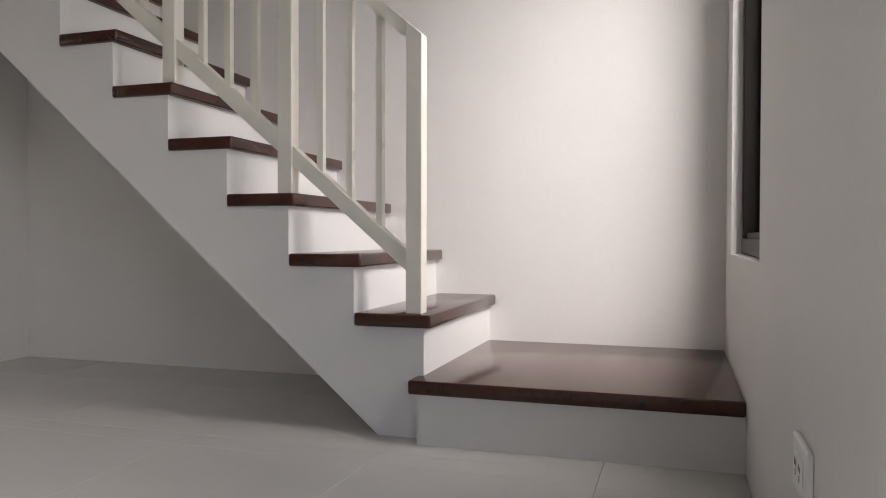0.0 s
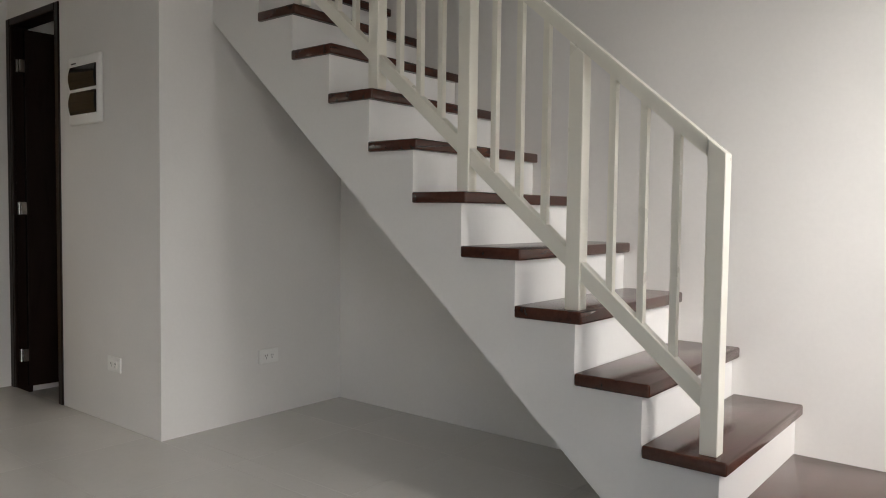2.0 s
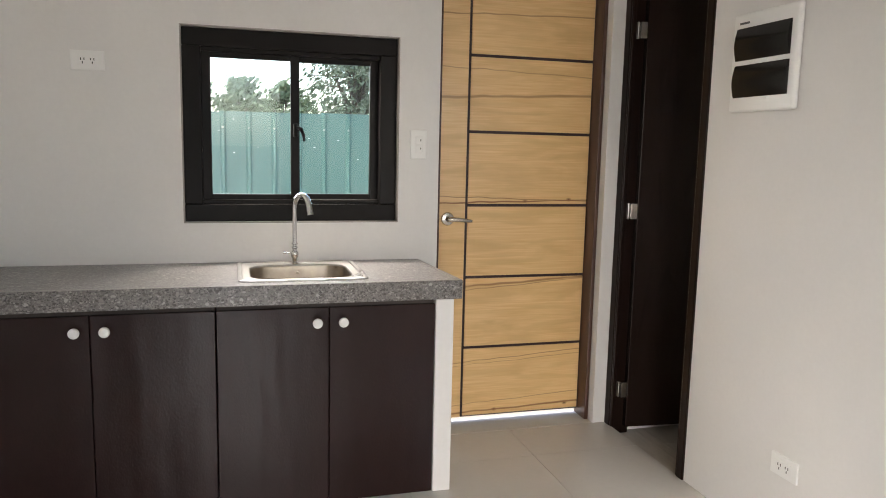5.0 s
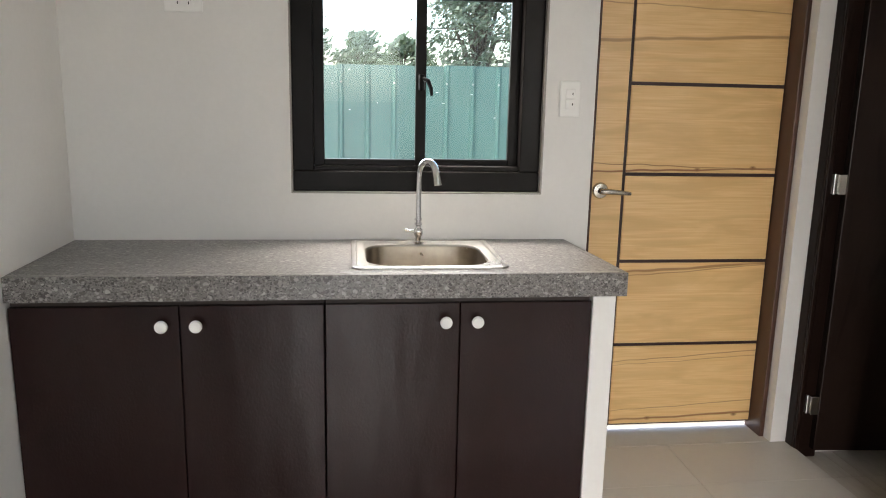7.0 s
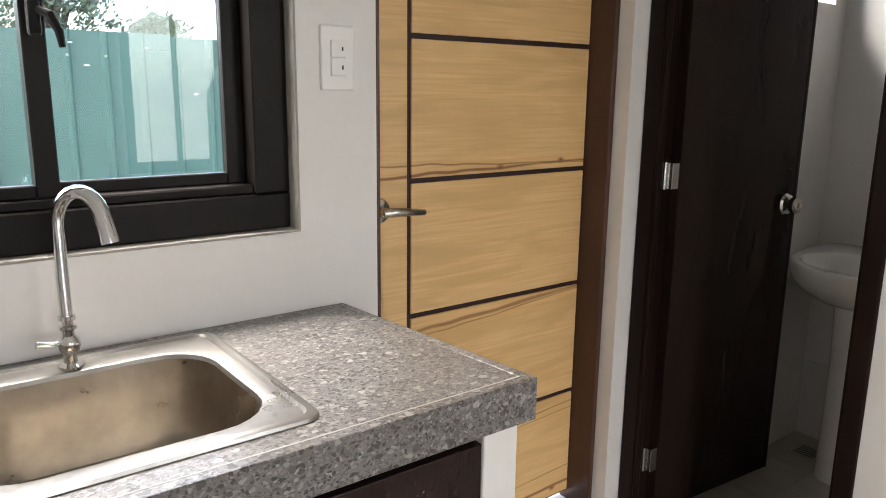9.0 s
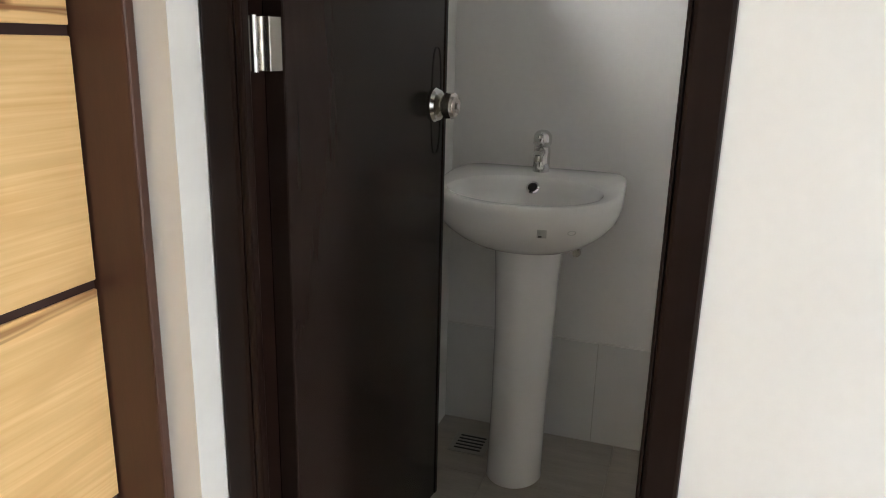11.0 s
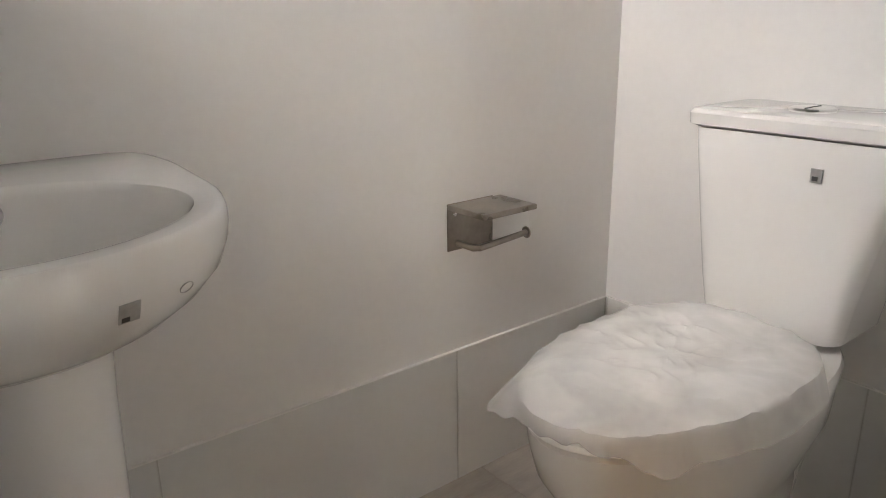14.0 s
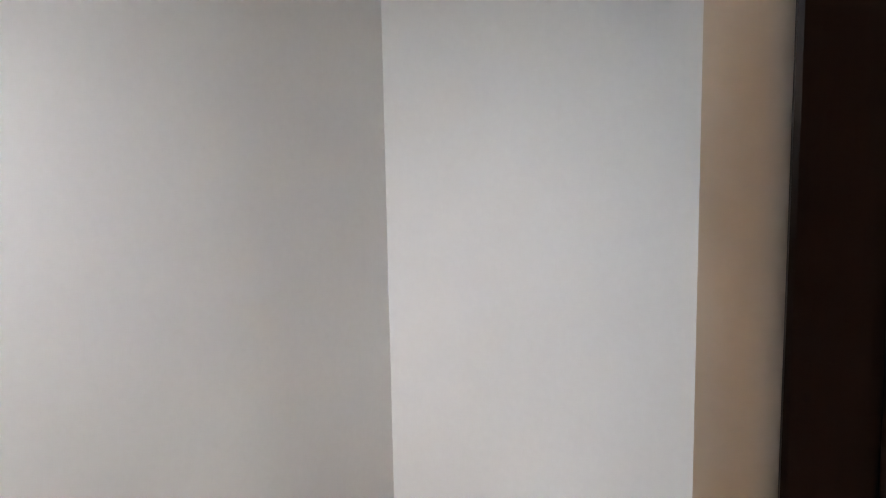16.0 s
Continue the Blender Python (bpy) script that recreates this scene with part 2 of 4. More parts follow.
def lacquer(name, colour):
    """Sprayed gloss lacquer over board: fine orange peel, slow waves and runs."""
    m, nt, p = nodes_of(name)
    wave = add(nt, "ShaderNodeTexNoise", Scale=5.0, Detail=2.0)
    nt.links.new(space(nt, (1, 1, 0.3)), wave.inputs["Vector"])
    peel = add(nt, "ShaderNodeTexNoise", Scale=150.0, Detail=2.0)
    nt.links.new(space(nt, (1, 1, 0.7)), peel.inputs["Vector"])
    worn = add(nt, "ShaderNodeTexNoise", Scale=7.0, Detail=5.0, Roughness=0.65)
    nt.links.new(space(nt, (1, 1.6, 0.8)), worn.inputs["Vector"])
    nt.links.new(ramp(nt, worn.outputs["Fac"], [(0.35, tuple(c * 0.92 for c in colour)), (0.7, tuple(c * 1.1 for c in colour))]), p.inputs["Base Color"])
    rr = add(nt, "ShaderNodeMapRange", **{"From Min": 0.35, "From Max": 0.65, "To Min": 0.19, "To Max": 0.25})
    nt.links.new(worn.outputs["Fac"], rr.inputs["Value"])
    nt.links.new(rr.outputs["Result"], p.inputs["Roughness"])
    p.inputs["Specular IOR Level"].default_value = 0.28
    b1 = add(nt, "ShaderNodeBump", Strength=0.35, Distance=0.02)
    nt.links.new(wave.outputs["Fac"], b1.inputs["Height"])
    b2 = add(nt, "ShaderNodeBump", Strength=0.30, Distance=0.0015)
    nt.links.new(peel.outputs["Fac"], b2.inputs["Height"])
    nt.links.new(b1.outputs["Normal"], b2.inputs["Normal"])
    nt.links.new(b2.outputs["Normal"], p.inputs["Normal"])
    return m


def glass(name, tint, rough=0.0):
    m, nt, p = nodes_of(name)
    p.inputs["Base Color"].default_value = (*tint, 1)
    p.inputs["Roughness"].default_value = rough
    p.inputs["Transmission Weight"].default_value = 1.0
    p.inputs["IOR"].default_value = 1.45
    return m


def film_plastic(name):
    """Crumpled milky plastic film."""
    m, nt, p = nodes_of(name)
    v = space(nt)
    n = add(nt, "ShaderNodeTexNoise", Scale=7.0, Detail=3.0, Distortion=0.4)
    nt.links.new(v, n.inputs["Vector"])
    p.inputs["Base Color"].default_value = (0.90, 0.885, 0.86, 1)
    p.inputs["Roughness"].default_value = 0.30
    a = nt.nodes.new("ShaderNodeMapRange")
    a.inputs["From Min"].default_value, a.inputs["From Max"].default_value = 0.3, 0.7
    a.inputs["To Min"].default_value, a.inputs["To Max"].default_value = 0.36, 0.55
    nt.links.new(n.outputs["Fac"], a.inputs["Value"])
    nt.links.new(a.outputs["Result"], p.inputs["Alpha"])
    crease = add(nt, "ShaderNodeTexNoise", Scale=13.0, Detail=2.0, Distortion=0.8)
    nt.links.new(v, crease.inputs["Vector"])
    bumped(nt, p, crease.outputs["Fac"], 0.30, 0.012)
    return m


def leaf_mat(name, a, b):
    m, nt, p = nodes_of(name)
    g = nt.nodes.new("ShaderNodeNewGeometry")
    col = ramp(nt, g.outputs["Random Per Island"], [(0, a), (1, b)])
    nt.links.new(col, p.inputs["Base Color"])
    p.inputs["Roughness"].default_value = 0.6
    return m


M_WALL = surface("white_wall_paint", (0.80, 0.785, 0.76), 0.55, vary=0.035, scale=1.6, grain=60, bump=0.09, dist=0.002)
M_BODY = surface("white_stair_paint", (0.79, 0.78, 0.755), 0.42, vary=0.03, scale=2.0, grain=70, bump=0.06, dist=0.0015)
M_CEIL = surface("ceiling_paint", (0.80, 0.80, 0.78), 0.7, vary=0.02)
M_TILE = surface("pale_porcelain_tile", (0.60, 0.585, 0.55), 0.24, vary=0.035, scale=1.6, grain=35, bump=0.015, each=0.04)
M_GROUT = surface("pale_grout", (0.56, 0.545, 0.515), 0.85, vary=0.06)
M_CEMENT = surface("grey_cement_filler", (0.40, 0.375, 0.34), 0.85, vary=0.12, scale=12, bump=0.2)
M_BTILE = surface("bathroom_floor_tile", (0.42, 0.38, 0.33), 0.35, vary=0.12, scale=5, grain=40, stretch=(1, 6, 1), each=0.08)
M_WTILE = surface("white_glazed_wall_tile", (0.76, 0.755, 0.735), 0.2, vary=0.03, scale=2, bump=0.01, each=0.02)
M_TREAD = wood("varnished_mahogany", (0.022, 0.0062, 0.0040), (0.046, 0.0130, 0.0074), (0.082, 0.0245, 0.0140), (9, 0.9, 9), 0.20, coat=0.22, each=0.15, spec=0.45)
M_RAIL = surface("cream_enamel", (0.84, 0.815, 0.72), 0.3, vary=0.03, scale=4, bump=0.03)
M_PINE = pine_veneer("varnished_pine")
M_DARKWOOD = wood("dark_brown_wood", (0.009, 0.0045, 0.0036), (0.012, 0.006, 0.0046), (0.017, 0.0085, 0.0062), (8, 8, 0.7), 0.30, coat=0.0, each=0.1, spec=0.12)
M_BATHDOOR = wood("dark_varnished_door", (0.014, 0.008, 0.0065), (0.0165, 0.0098, 0.008), (0.020, 0.012, 0.0098), (5, 5, 0.8), 0.19, coat=0.0, each=0.1, spec=0.14)
M_JAMB = surface("reddish_brown_jamb_paint", (0.075, 0.031, 0.020), 0.34, vary=0.15, scale=6, bump=0.05, stretch=(4, 4, 0.6))
M_GROOVE = surface("dark_groove_paint", (0.035, 0.013, 0.010), 0.5, vary=0.1)
M_CAB = lacquer("dark_brown_lacquer", (0.019, 0.0074, 0.0068))
M_CABIN = surface("cabinet_carcass", (0.05, 0.035, 0.03), 0.6)
M_FRAME = surface("dark_bronze_aluminium", (0.0095, 0.0074, 0.0066), 0.34, vary=0.2, scale=7, bump=0.03, spec=0.14)
M_RUBBER = surface("black_rubber", (0.010, 0.010, 0.010), 0.6, spec=0.2)
M_GRANITE = terrazzo("grey_granite")
M_STEEL = surface("brushed_steel", (0.44, 0.425, 0.40), 0.30, metal=1.0, vary=0.1, scale=5, grain=80, bump=0.03, rvary=0.1)
M_BOWL = surface("worn_steel_bowl", (0.42, 0.37, 0.31), 0.30, metal=1.0, vary=0.22, scale=9, grain=40, bump=0.03, rvary=0.12)
M_PLASTER = surface("bare_plaster_edge", (0.60, 0.52, 0.44), 0.8, vary=0.08, scale=6, bump=0.1)
M_HOLDER = surface("dull_steel_sheet", (0.36, 0.325, 0.285), 0.30, metal=1.0, vary=0.18, scale=14, grain=90, bump=0.03, rvary=0.1)
M_CHROME = surface("chrome", (0.72, 0.72, 0.72), 0.08, metal=1.0, vary=0.03, bump=0.0, rvary=0.03)
M_NICKEL = surface("satin_nickel", (0.55, 0.52, 0.47), 0.22, metal=1.0, vary=0.08, bump=0.02)
M_PLASTIC = surface("white_plastic", (0.88, 0.875, 0.85), 0.35, vary=0.015, bump=0.0)
M_SMOKED = surface("smoked_plastic", (0.012, 0.011, 0.0105), 0.12, vary=0.1, bump=0.0, spec=0.25)
M_SLOT = surface("black_slot", (0.02, 0.02, 0.02), 0.6)
M_CERAMIC = surface("white_ceramic", (0.87, 0.86, 0.835), 0.10, vary=0.015, scale=2, bump=0.0, rvary=0.03, coat=0.5)
M_STICK = surface("silver_sticker", (0.50, 0.50, 0.48), 0.35, metal=0.4, vary=0.15, scale=60, bump=0)
M_INK = surface("dark_print", (0.06, 0.06, 0.06), 0.5, bump=0)
M_BLUE = surface("blue_protective_film", (0.004, 0.035, 0.060), 0.3, vary=0.1)
M_FILM = film_plastic("clear_plastic_film")
M_GLASS = glass("window_glass", (0.93, 0.97, 0.96))
M_FENCE = surface("green_painted_sheet", (0.066, 0.150, 0.125), 0.4, vary=0.12, scale=1.5, bump=0.03, stretch=(1, 1, 0.4))
M_GROUND = surface("rough_ground", (0.20, 0.18, 0.14), 0.9, vary=0.3, scale=0.6, grain=12, bump=0.4, dist=0.03)
M_BARK = surface("bark", (0.10, 0.08, 0.06), 0.9, vary=0.3, scale=6)
M_LEAF = leaf_mat("green_leaves", (0.085, 0.125, 0.06), (0.17, 0.22, 0.12))
M_LEAF2 = leaf_mat("dark_leaves", (0.085, 0.12, 0.07), (0.17, 0.21, 0.135))

# ---- mesh helpers ----


def box(bm, lo, hi):
    vs = [bm.verts.new((x, y, z)) for x in (lo[0], hi[0]) for y in (lo[1], hi[1]) for z in (lo[2], hi[2])]
    for f in ((0, 1, 3, 2), (4, 6, 7, 5), (0, 4, 5, 1), (2, 3, 7, 6), (0, 2, 6, 4), (1, 5, 7, 3)):
        bm.faces.new([vs[i] for i in f])
    return bm


def soft_box(lo, hi, r=0.003, seg=2):
    bm = box(bmesh.new(), lo, hi)
    bmesh.ops.bevel(bm, geom=bm.edges[:], offset=r, segments=seg, affect="EDGES", profile=0.5)
    return bm


def boxes(*pairs):
    bm = bmesh.new()
    for lo, hi in pairs:
        box(bm, lo, hi)
    return bm


def loft(bm, loops, cap0=True, cap1=True):
    rows = [[bm.verts.new(p) for p in lp] for lp in loops]
    n = len(rows[0])
    for a, b in zip(rows, rows[1:]):
        for i in range(n):
            bm.faces.new((a[i], a[(i + 1) % n], b[(i + 1) % n], b[i]))
    if cap0:
        bm.faces.new(rows[0][::-1])
    if cap1:
        bm.faces.new(rows[-1])
    return bm


def tube(path, r, n=14, bm=None):
    """A round bar along a path; r is one radius or one per point."""
    bm = bm or bmesh.new()
    pts = [Vector(p) for p in path]
    rs = r if isinstance(r, (list, tuple)) else [r] * len(pts)
    loops, up = [], None
    for i, p in enumerate(pts):
        d = (pts[min(i + 1, len(pts) - 1)] - pts[max(i - 1, 0)]).normalized()
        if up is None:
            up = d.orthogonal().normalized()
        up = (up - d * up.dot(d)).normalized()
        s = d.cross(up)
        loops.append([p + (up * math.cos(a) + s * math.sin(a)) * rs[i] for a in (2 * math.pi * k / n for k in range(n))])
    return loft(bm, loops)


def lathe(profile, at, axis=(0, 0, 1), n=28):
    """Rounds a profile of (radius, height) about an axis through a point."""
    q = Vector((0, 0, 1)).rotation_difference(Vector(axis)).to_matrix()
    at = Vector(at)
    loops = [[at + q @ Vector((r * math.cos(a), r * math.sin(a), h)) for a in (2 * math.pi * k / n for k in range(n))] for r, h in profile]
    return loft(bmesh.new(), loops)


def round_rect(cx, cy, z, hx, hy, r, n=6):
    out = []
    for sx, sy, a0 in ((1, 1, 0), (-1, 1, 90), (-1, -1, 180), (1, -1, 270)):
        for k in range(n + 1):
            a = radians(a0 + 90 * k / n)
            out.append((cx + sx * (hx - r) + r * math.cos(a), cy + sy * (hy - r) + r * math.sin(a), z))
    return out


def finish(name, bm, material, smooth=False):
    bmesh.ops.recalc_face_normals(bm, faces=bm.faces[:])
    me = bpy.data.meshes.new(name)
    bm.to_mesh(me)
    bm.free()
    me.materials.append(material)
    if smooth:
        me.shade_smooth()
        me.set_sharp_from_angle(angle=radians(38))
    return me


def part(name, bm, material, parent, label="", smooth=False):
    """One mesh object under a thing or a part; its points are in the world's metres."""
    ob = new(name, finish(name, bm, material, smooth))
    if parent is not None:
        bpy.context.view_layer.update()
        ob.parent = parent
        ob.matrix_parent_inverse = parent.matrix_world.inverted()
    return tagged(ob, label)


def thing(name, at, label, category, group="", kind=""):
    ob = new(name)
    ob.location = at
    ob.empty_display_size = 0.05
    bpy.context.view_layer.update()
    return tagged(ob, label, category, group, kind)


def structure(name, bm, material, label="", category="", smooth=False):
    return tagged(part(name, bm, material, None, "", smooth), label, category, "", "structure")


# ---- the shell ----
WX, YS, YN, EX = -4.605, -0.63, 3.08, 0.245     # kitchen wall, south wall, north wall, east wall
CEIL = 2.65
WT = 0.18
TOP = 4.9

structure("wall_north", boxes(((WX - WT, YN, -0.12), (EX + 0.15, YN + 0.15, TOP))), M_WALL,
          "smooth white painted wall behind the staircase", "wall")
structure("wall_south", boxes(((WX - WT, YS - 0.15, -0.12), (EX + 0.15, YS, TOP))), M_WALL,
          "smooth white painted wall at the counter's end", "wall")
w0, w1 = WX - WT, WX
structure("wall_west", boxes(
    ((w0, YS, -0.12), (w1, 0.084, TOP)),
    ((w0, 0.084, -0.12), (w1, 0.956, 0.980)), ((w0, 0.084, 1.754), (w1, 0.956, TOP)),
    ((w0, 0.956, -0.12), (w1, 1.132, TOP)),
    ((w0, 1.132, 2.10), (w1, 1.932, TOP)), ((w0, 1.132, -0.12), (w1, 1.932, -0.006)),
    ((w0, 1.932, -0.12), (w1, 2.62, TOP)),
    ((w0, 2.62, -0.12), (w1, 3.0, 1.56)), ((w0, 2.62, 2.0), (w1, 3.0, TOP)),
    ((w0, 3.0, -0.12), (w1, YN, TOP))), M_WALL, "white painted kitchen wall with window and back door", "wall")
e0, e1 = EX, EX + 0.15
structure("wall_east", boxes(
    ((e0, YS, -0.12), (e1, -0.18, TOP)), ((e0, -0.18, 2.1), (e1, 0.76, TOP)), ((e0, -0.18, -0.12), (e1, 0.76, -0.006)),
    ((e0, 0.76, -0.12), (e1, 1.93, TOP)),
    ((e0, 1.93, -0.12), (e1, 2.81, 0.545)), ((e0, 1.93, 2.15), (e1, 2.81, TOP)),
    ((e0, 2.81, -0.12), (e1, YN, TOP))), M_WALL, "white painted front wall with window and open doorway", "wall")
structure("wall_bathroom_front", boxes(
    ((-3.965, 2.0, -0.12), (-3.0, 2.157, TOP)), ((WX, 2.0, 2.10), (-3.965, 2.157, TOP))), M_WALL,
    "white painted wall with the breaker panel and bathroom doorway", "wall")
structure("wall_bathroom_side", boxes(((-3.10, 2.157, -0.12), (-3.0, YN, TOP))), M_WALL,
          "white painted bathroom wall beneath the stairs", "wall")
structure("ceiling", boxes(((WX, YS, CEIL), (EX, 2.0, CEIL + 0.12)), ((-3.0, 2.0, CEIL), (EX, 2.25, CEIL + 0.12))), M_CEIL, "plain white ceiling", "ceiling")
structure("ceiling_bathroom", boxes(((WX, 2.15, 2.50), (-3.10, YN, 2.6))), M_CEIL, "plain white bathroom ceiling", "ceiling")
structure("ceiling_stairwell", boxes(((-3.0, 2.25, TOP - 0.1), (EX, YN, TOP))), M_CEIL, "plain white stairwell ceiling", "ceiling")
structure("wall_stairwell", boxes(((-3.0, 2.13, CEIL + 0.12), (EX, 2.25, TOP))), M_WALL, "white painted wall above the stairwell", "wall")

# ---- ground outside ----
structure("ground", boxes(((-400, -400, -0.4), (400, 400, -0.13))), M_GROUND, "rough bare ground behind the house", "ground")


# ---- windows ----
def sliding_window(name, x, inward, y0, y1, z0, z1, label, bar=0.07, depth=0.085):
    """An aluminium slider in a wall across x; inward is +1 where the room lies towards +x."""
    t = structure_thing(name, (x, (y0 + y1) / 2, z0), label, "window")

    def bx(a, b, ya, yb, za, zb, r=0.003):
        lo, hi = sorted((x - inward * a, x - inward * b))
        return soft_box((lo, ya, za), (hi, yb, zb), r, 1)

    part("frame_head", bx(0, depth, y0, y1, z1 - bar, z1), M_FRAME, t)
    part("frame_bottom", bx(0, depth, y0, y1, z0, z0 + bar), M_FRAME, t)
    part("frame_side", bx(0.0005, depth, y0, y0 + bar, z0 + bar, z1 - bar), M_FRAME, t)
    part("frame_side", bx(0.0005, depth, y1 - bar, y1, z0 + bar, z1 - bar), M_FRAME, t)
    # inner stepped track
    s = bar + 0.018
    part("track", bx(0.012, depth, y0 + bar, y1 - bar, z0 + bar, z0 + s), M_FRAME, t)
    part("track", bx(0.012, depth, y0 + bar, y1 - bar, z1 - s, z1 - bar), M_FRAME, t)
    mid = (y0 + y1) / 2 + 0.008
    for k, (ya, yb, d) in enumerate(((y0 + bar, mid + 0.017, 0.020), (mid - 0.017, y1 - bar, 0.050))):
        sash = part("sash", bx(d, d + 0.026, ya, ya + 0.036, z0 + s, z1 - s, 0.002), M_FRAME, t)
        part("stile", bx(d, d + 0.026, yb - 0.036, yb, z0 + s, z1 - s, 0.002), M_FRAME, sash)
        part("bottom_rail", bx(d + 0.0006, d + 0.0254, ya + 0.036, yb - 0.036, z0 + s, z0 + s + 0.022, 0.002), M_FRAME, sash)
        part("top_rail", bx(d + 0.0006, d + 0.0254, ya + 0.036, yb - 0.036, z1 - s - 0.022, z1 - s, 0.002), M_FRAME, sash)
        pane = part("pane", bx(d + 0.011, d + 0.016, ya + 0.030, yb - 0.030, z0 + s + 0.018, z1 - s - 0.018, 0.0005), M_GLASS, sash, "clear glass pane")
        pane.visible_shadow = False
    return t, mid


def structure_thing(name, at, label, category):
    return thing(name, at, label, category, "", "structure")


win1, mid1 = sliding_window("window_1", WX - 0.034, 1, 0.089, 0.951, 0.985, 1.749, "dark bronze aluminium sliding window above the sink")
for lo, hi in (((WX - 0.12, 0.0842, 0.9802), (WX - 0.001, 0.9558, 0.9848)), ((WX - 0.12, 0.0842, 1.7492), (WX - 0.001, 0.9558, 1.7538)),
               ((WX - 0.12, 0.0842, 0.9850), (WX - 0.001, 0.0888, 1.7490)), ((WX - 0.12, 0.9512, 0.9850), (WX - 0.001, 0.9558, 1.7490))):
    part("reveal_filler", box(bmesh.new(), lo, hi), M_CEMENT, win1, "grey cement filler round the frame")
zc = 1.36
lock = part("latch", soft_box((WX - 0.058, mid1 - 0.010, zc - 0.028), (WX - 0.034, mid1 + 0.010, zc + 0.028), 0.006), M_RUBBER, win1, "black plastic crescent latch")
part("latch_lever", tube([(WX - 0.038, mid1 + 0.006, zc + 0.012), (WX - 0.024, mid1 + 0.020, zc + 0.005), (WX - 0.018, mid1 + 0.030, zc - 0.020), (WX - 0.018, mid1 + 0.033, zc - 0.045)], [0.007, 0.008, 0.007, 0.005], 10), M_RUBBER, lock)
spots = random.Random(3)
for x, ya, yb in ((WX - 0.0645, 0.22, 0.48), (WX - 0.0945, 0.57, 0.84)):
    for k in range(4):
        y, z, w = spots.uniform(ya, yb), spots.uniform(1.10, 1.40), spots.uniform(0.002, 0.007)
        part("paint_speck", lathe([(0.0, 0), (0.0018, 0.0), (0.0012, 0.0006), (0.0, 0.0007)], (0, 0, 0), (1, 0, 0), 8), M_PLASTIC, win1, "white paint speck on the glass").matrix_world = Matrix.Translation((x, y, z)) @ Matrix.Diagonal((1, w / 0.002, 1, 1))
sliding_window("window_2", EX + 0.03, -1, 1.932, 2.808, 0.547, 2.148, "tall dark aluminium window beside the stair landing", bar=0.05, depth=0.08)
# bathroom window: fixed pane high up
wb = structure_thing("window_3", (WX - 0.17, 2.81, 1.56), "small high bathroom window with dark frame", "window")
for lo, hi in (((WX - 0.155, 2.62, 1.56), (WX - 0.125, 3.0, 1.58)), ((WX - 0.155, 2.62, 1.98), (WX - 0.125, 3.0, 2.0)),
               ((WX - 0.155, 2.62, 1.58), (WX - 0.125, 2.64, 1.98)), ((WX - 0.155, 2.98, 1.58), (WX - 0.125, 3.0, 1.98))):
    part("window_frame", soft_box(lo, hi, 0.003, 1), M_FRAME, wb)
pn = part("pane", box(bmesh.new(), (WX - 0.143, 2.637, 1.577), (WX - 0.138, 2.983, 1.983)), M_GLASS, wb)
pn.visible_shadow = False

# ---- back door ----
door = structure_thing("door_1", (-4.735, 1.55, 0), "closed varnished pine door with dark grooves", "door")
part("frame_side", soft_box((WX - 0.165, 1.1325, -0.005), (WX + 0.002, 1.1405, 2.098), 0.003), M_JAMB, door, "dark brown door jamb")
part("frame_side", soft_box((WX - 0.165, 1.912, -0.005), (WX - 0.047, 1.9315, 2.098), 0.004), M_JAMB, door, "dark brown door jamb")
part("frame_head", soft_box((WX - 0.164, 1.148, 2.058), (WX - 0.048, 1.912, 2.098), 0.004), M_JAMB, door, "dark brown door head")
LX, LB, LT = -4.735, 0.030, 2.052
leaf = part("leaf", box(bmesh.new(), (LX - 0.040, 1.150, LB), (LX - 0.005, 1.909, LT)), M_GROOVE, door, "dark brown door core")
GY = 1.305
ZG = [LB, 0.370, 0.707, 1.043, 1.377, 1.716, LT]
part("panel", soft_box((LX - 0.010, 1.1505, LB + 0.001), (LX, GY - 0.006, LT - 0.001), 0.0015, 1), M_PINE, leaf, "upright pine stile panel")
for za, zb in zip(ZG, ZG[1:]):
    part("panel", soft_box((LX - 0.010, GY + 0.006, za + 0.0065), (LX, 1.9085, zb - 0.0065), 0.0015, 1), M_PINE, leaf)
hz = 0.981
hd = part("door_handle", lathe([(0.0, 0), (0.030, 0.0), (0.031, 0.006), (0.027, 0.013), (0.013, 0.016), (0.0115, 0.045), (0.0, 0.046)], (LX, 1.214, hz), (1, 0, 0)), M_NICKEL, leaf, "satin nickel lever handle", True)
part("lever", tube([(LX + 0.042, 1.206, hz), (LX + 0.048, 1.222, hz + 0.001), (LX + 0.050, 1.250, hz), (LX + 0.048, 1.290, hz - 0.004), (LX + 0.044, 1.318, hz - 0.007)], [0.009, 0.0115, 0.010, 0.009, 0.007], 12), M_NICKEL, leaf, "", True)
structure("door_threshold", soft_box((WX - 0.18, 1.134, -0.006), (WX - 0.002, 1.930, 0.001), 0.001, 1), M_GROUT, "pale cement sill under the back door", "sill")

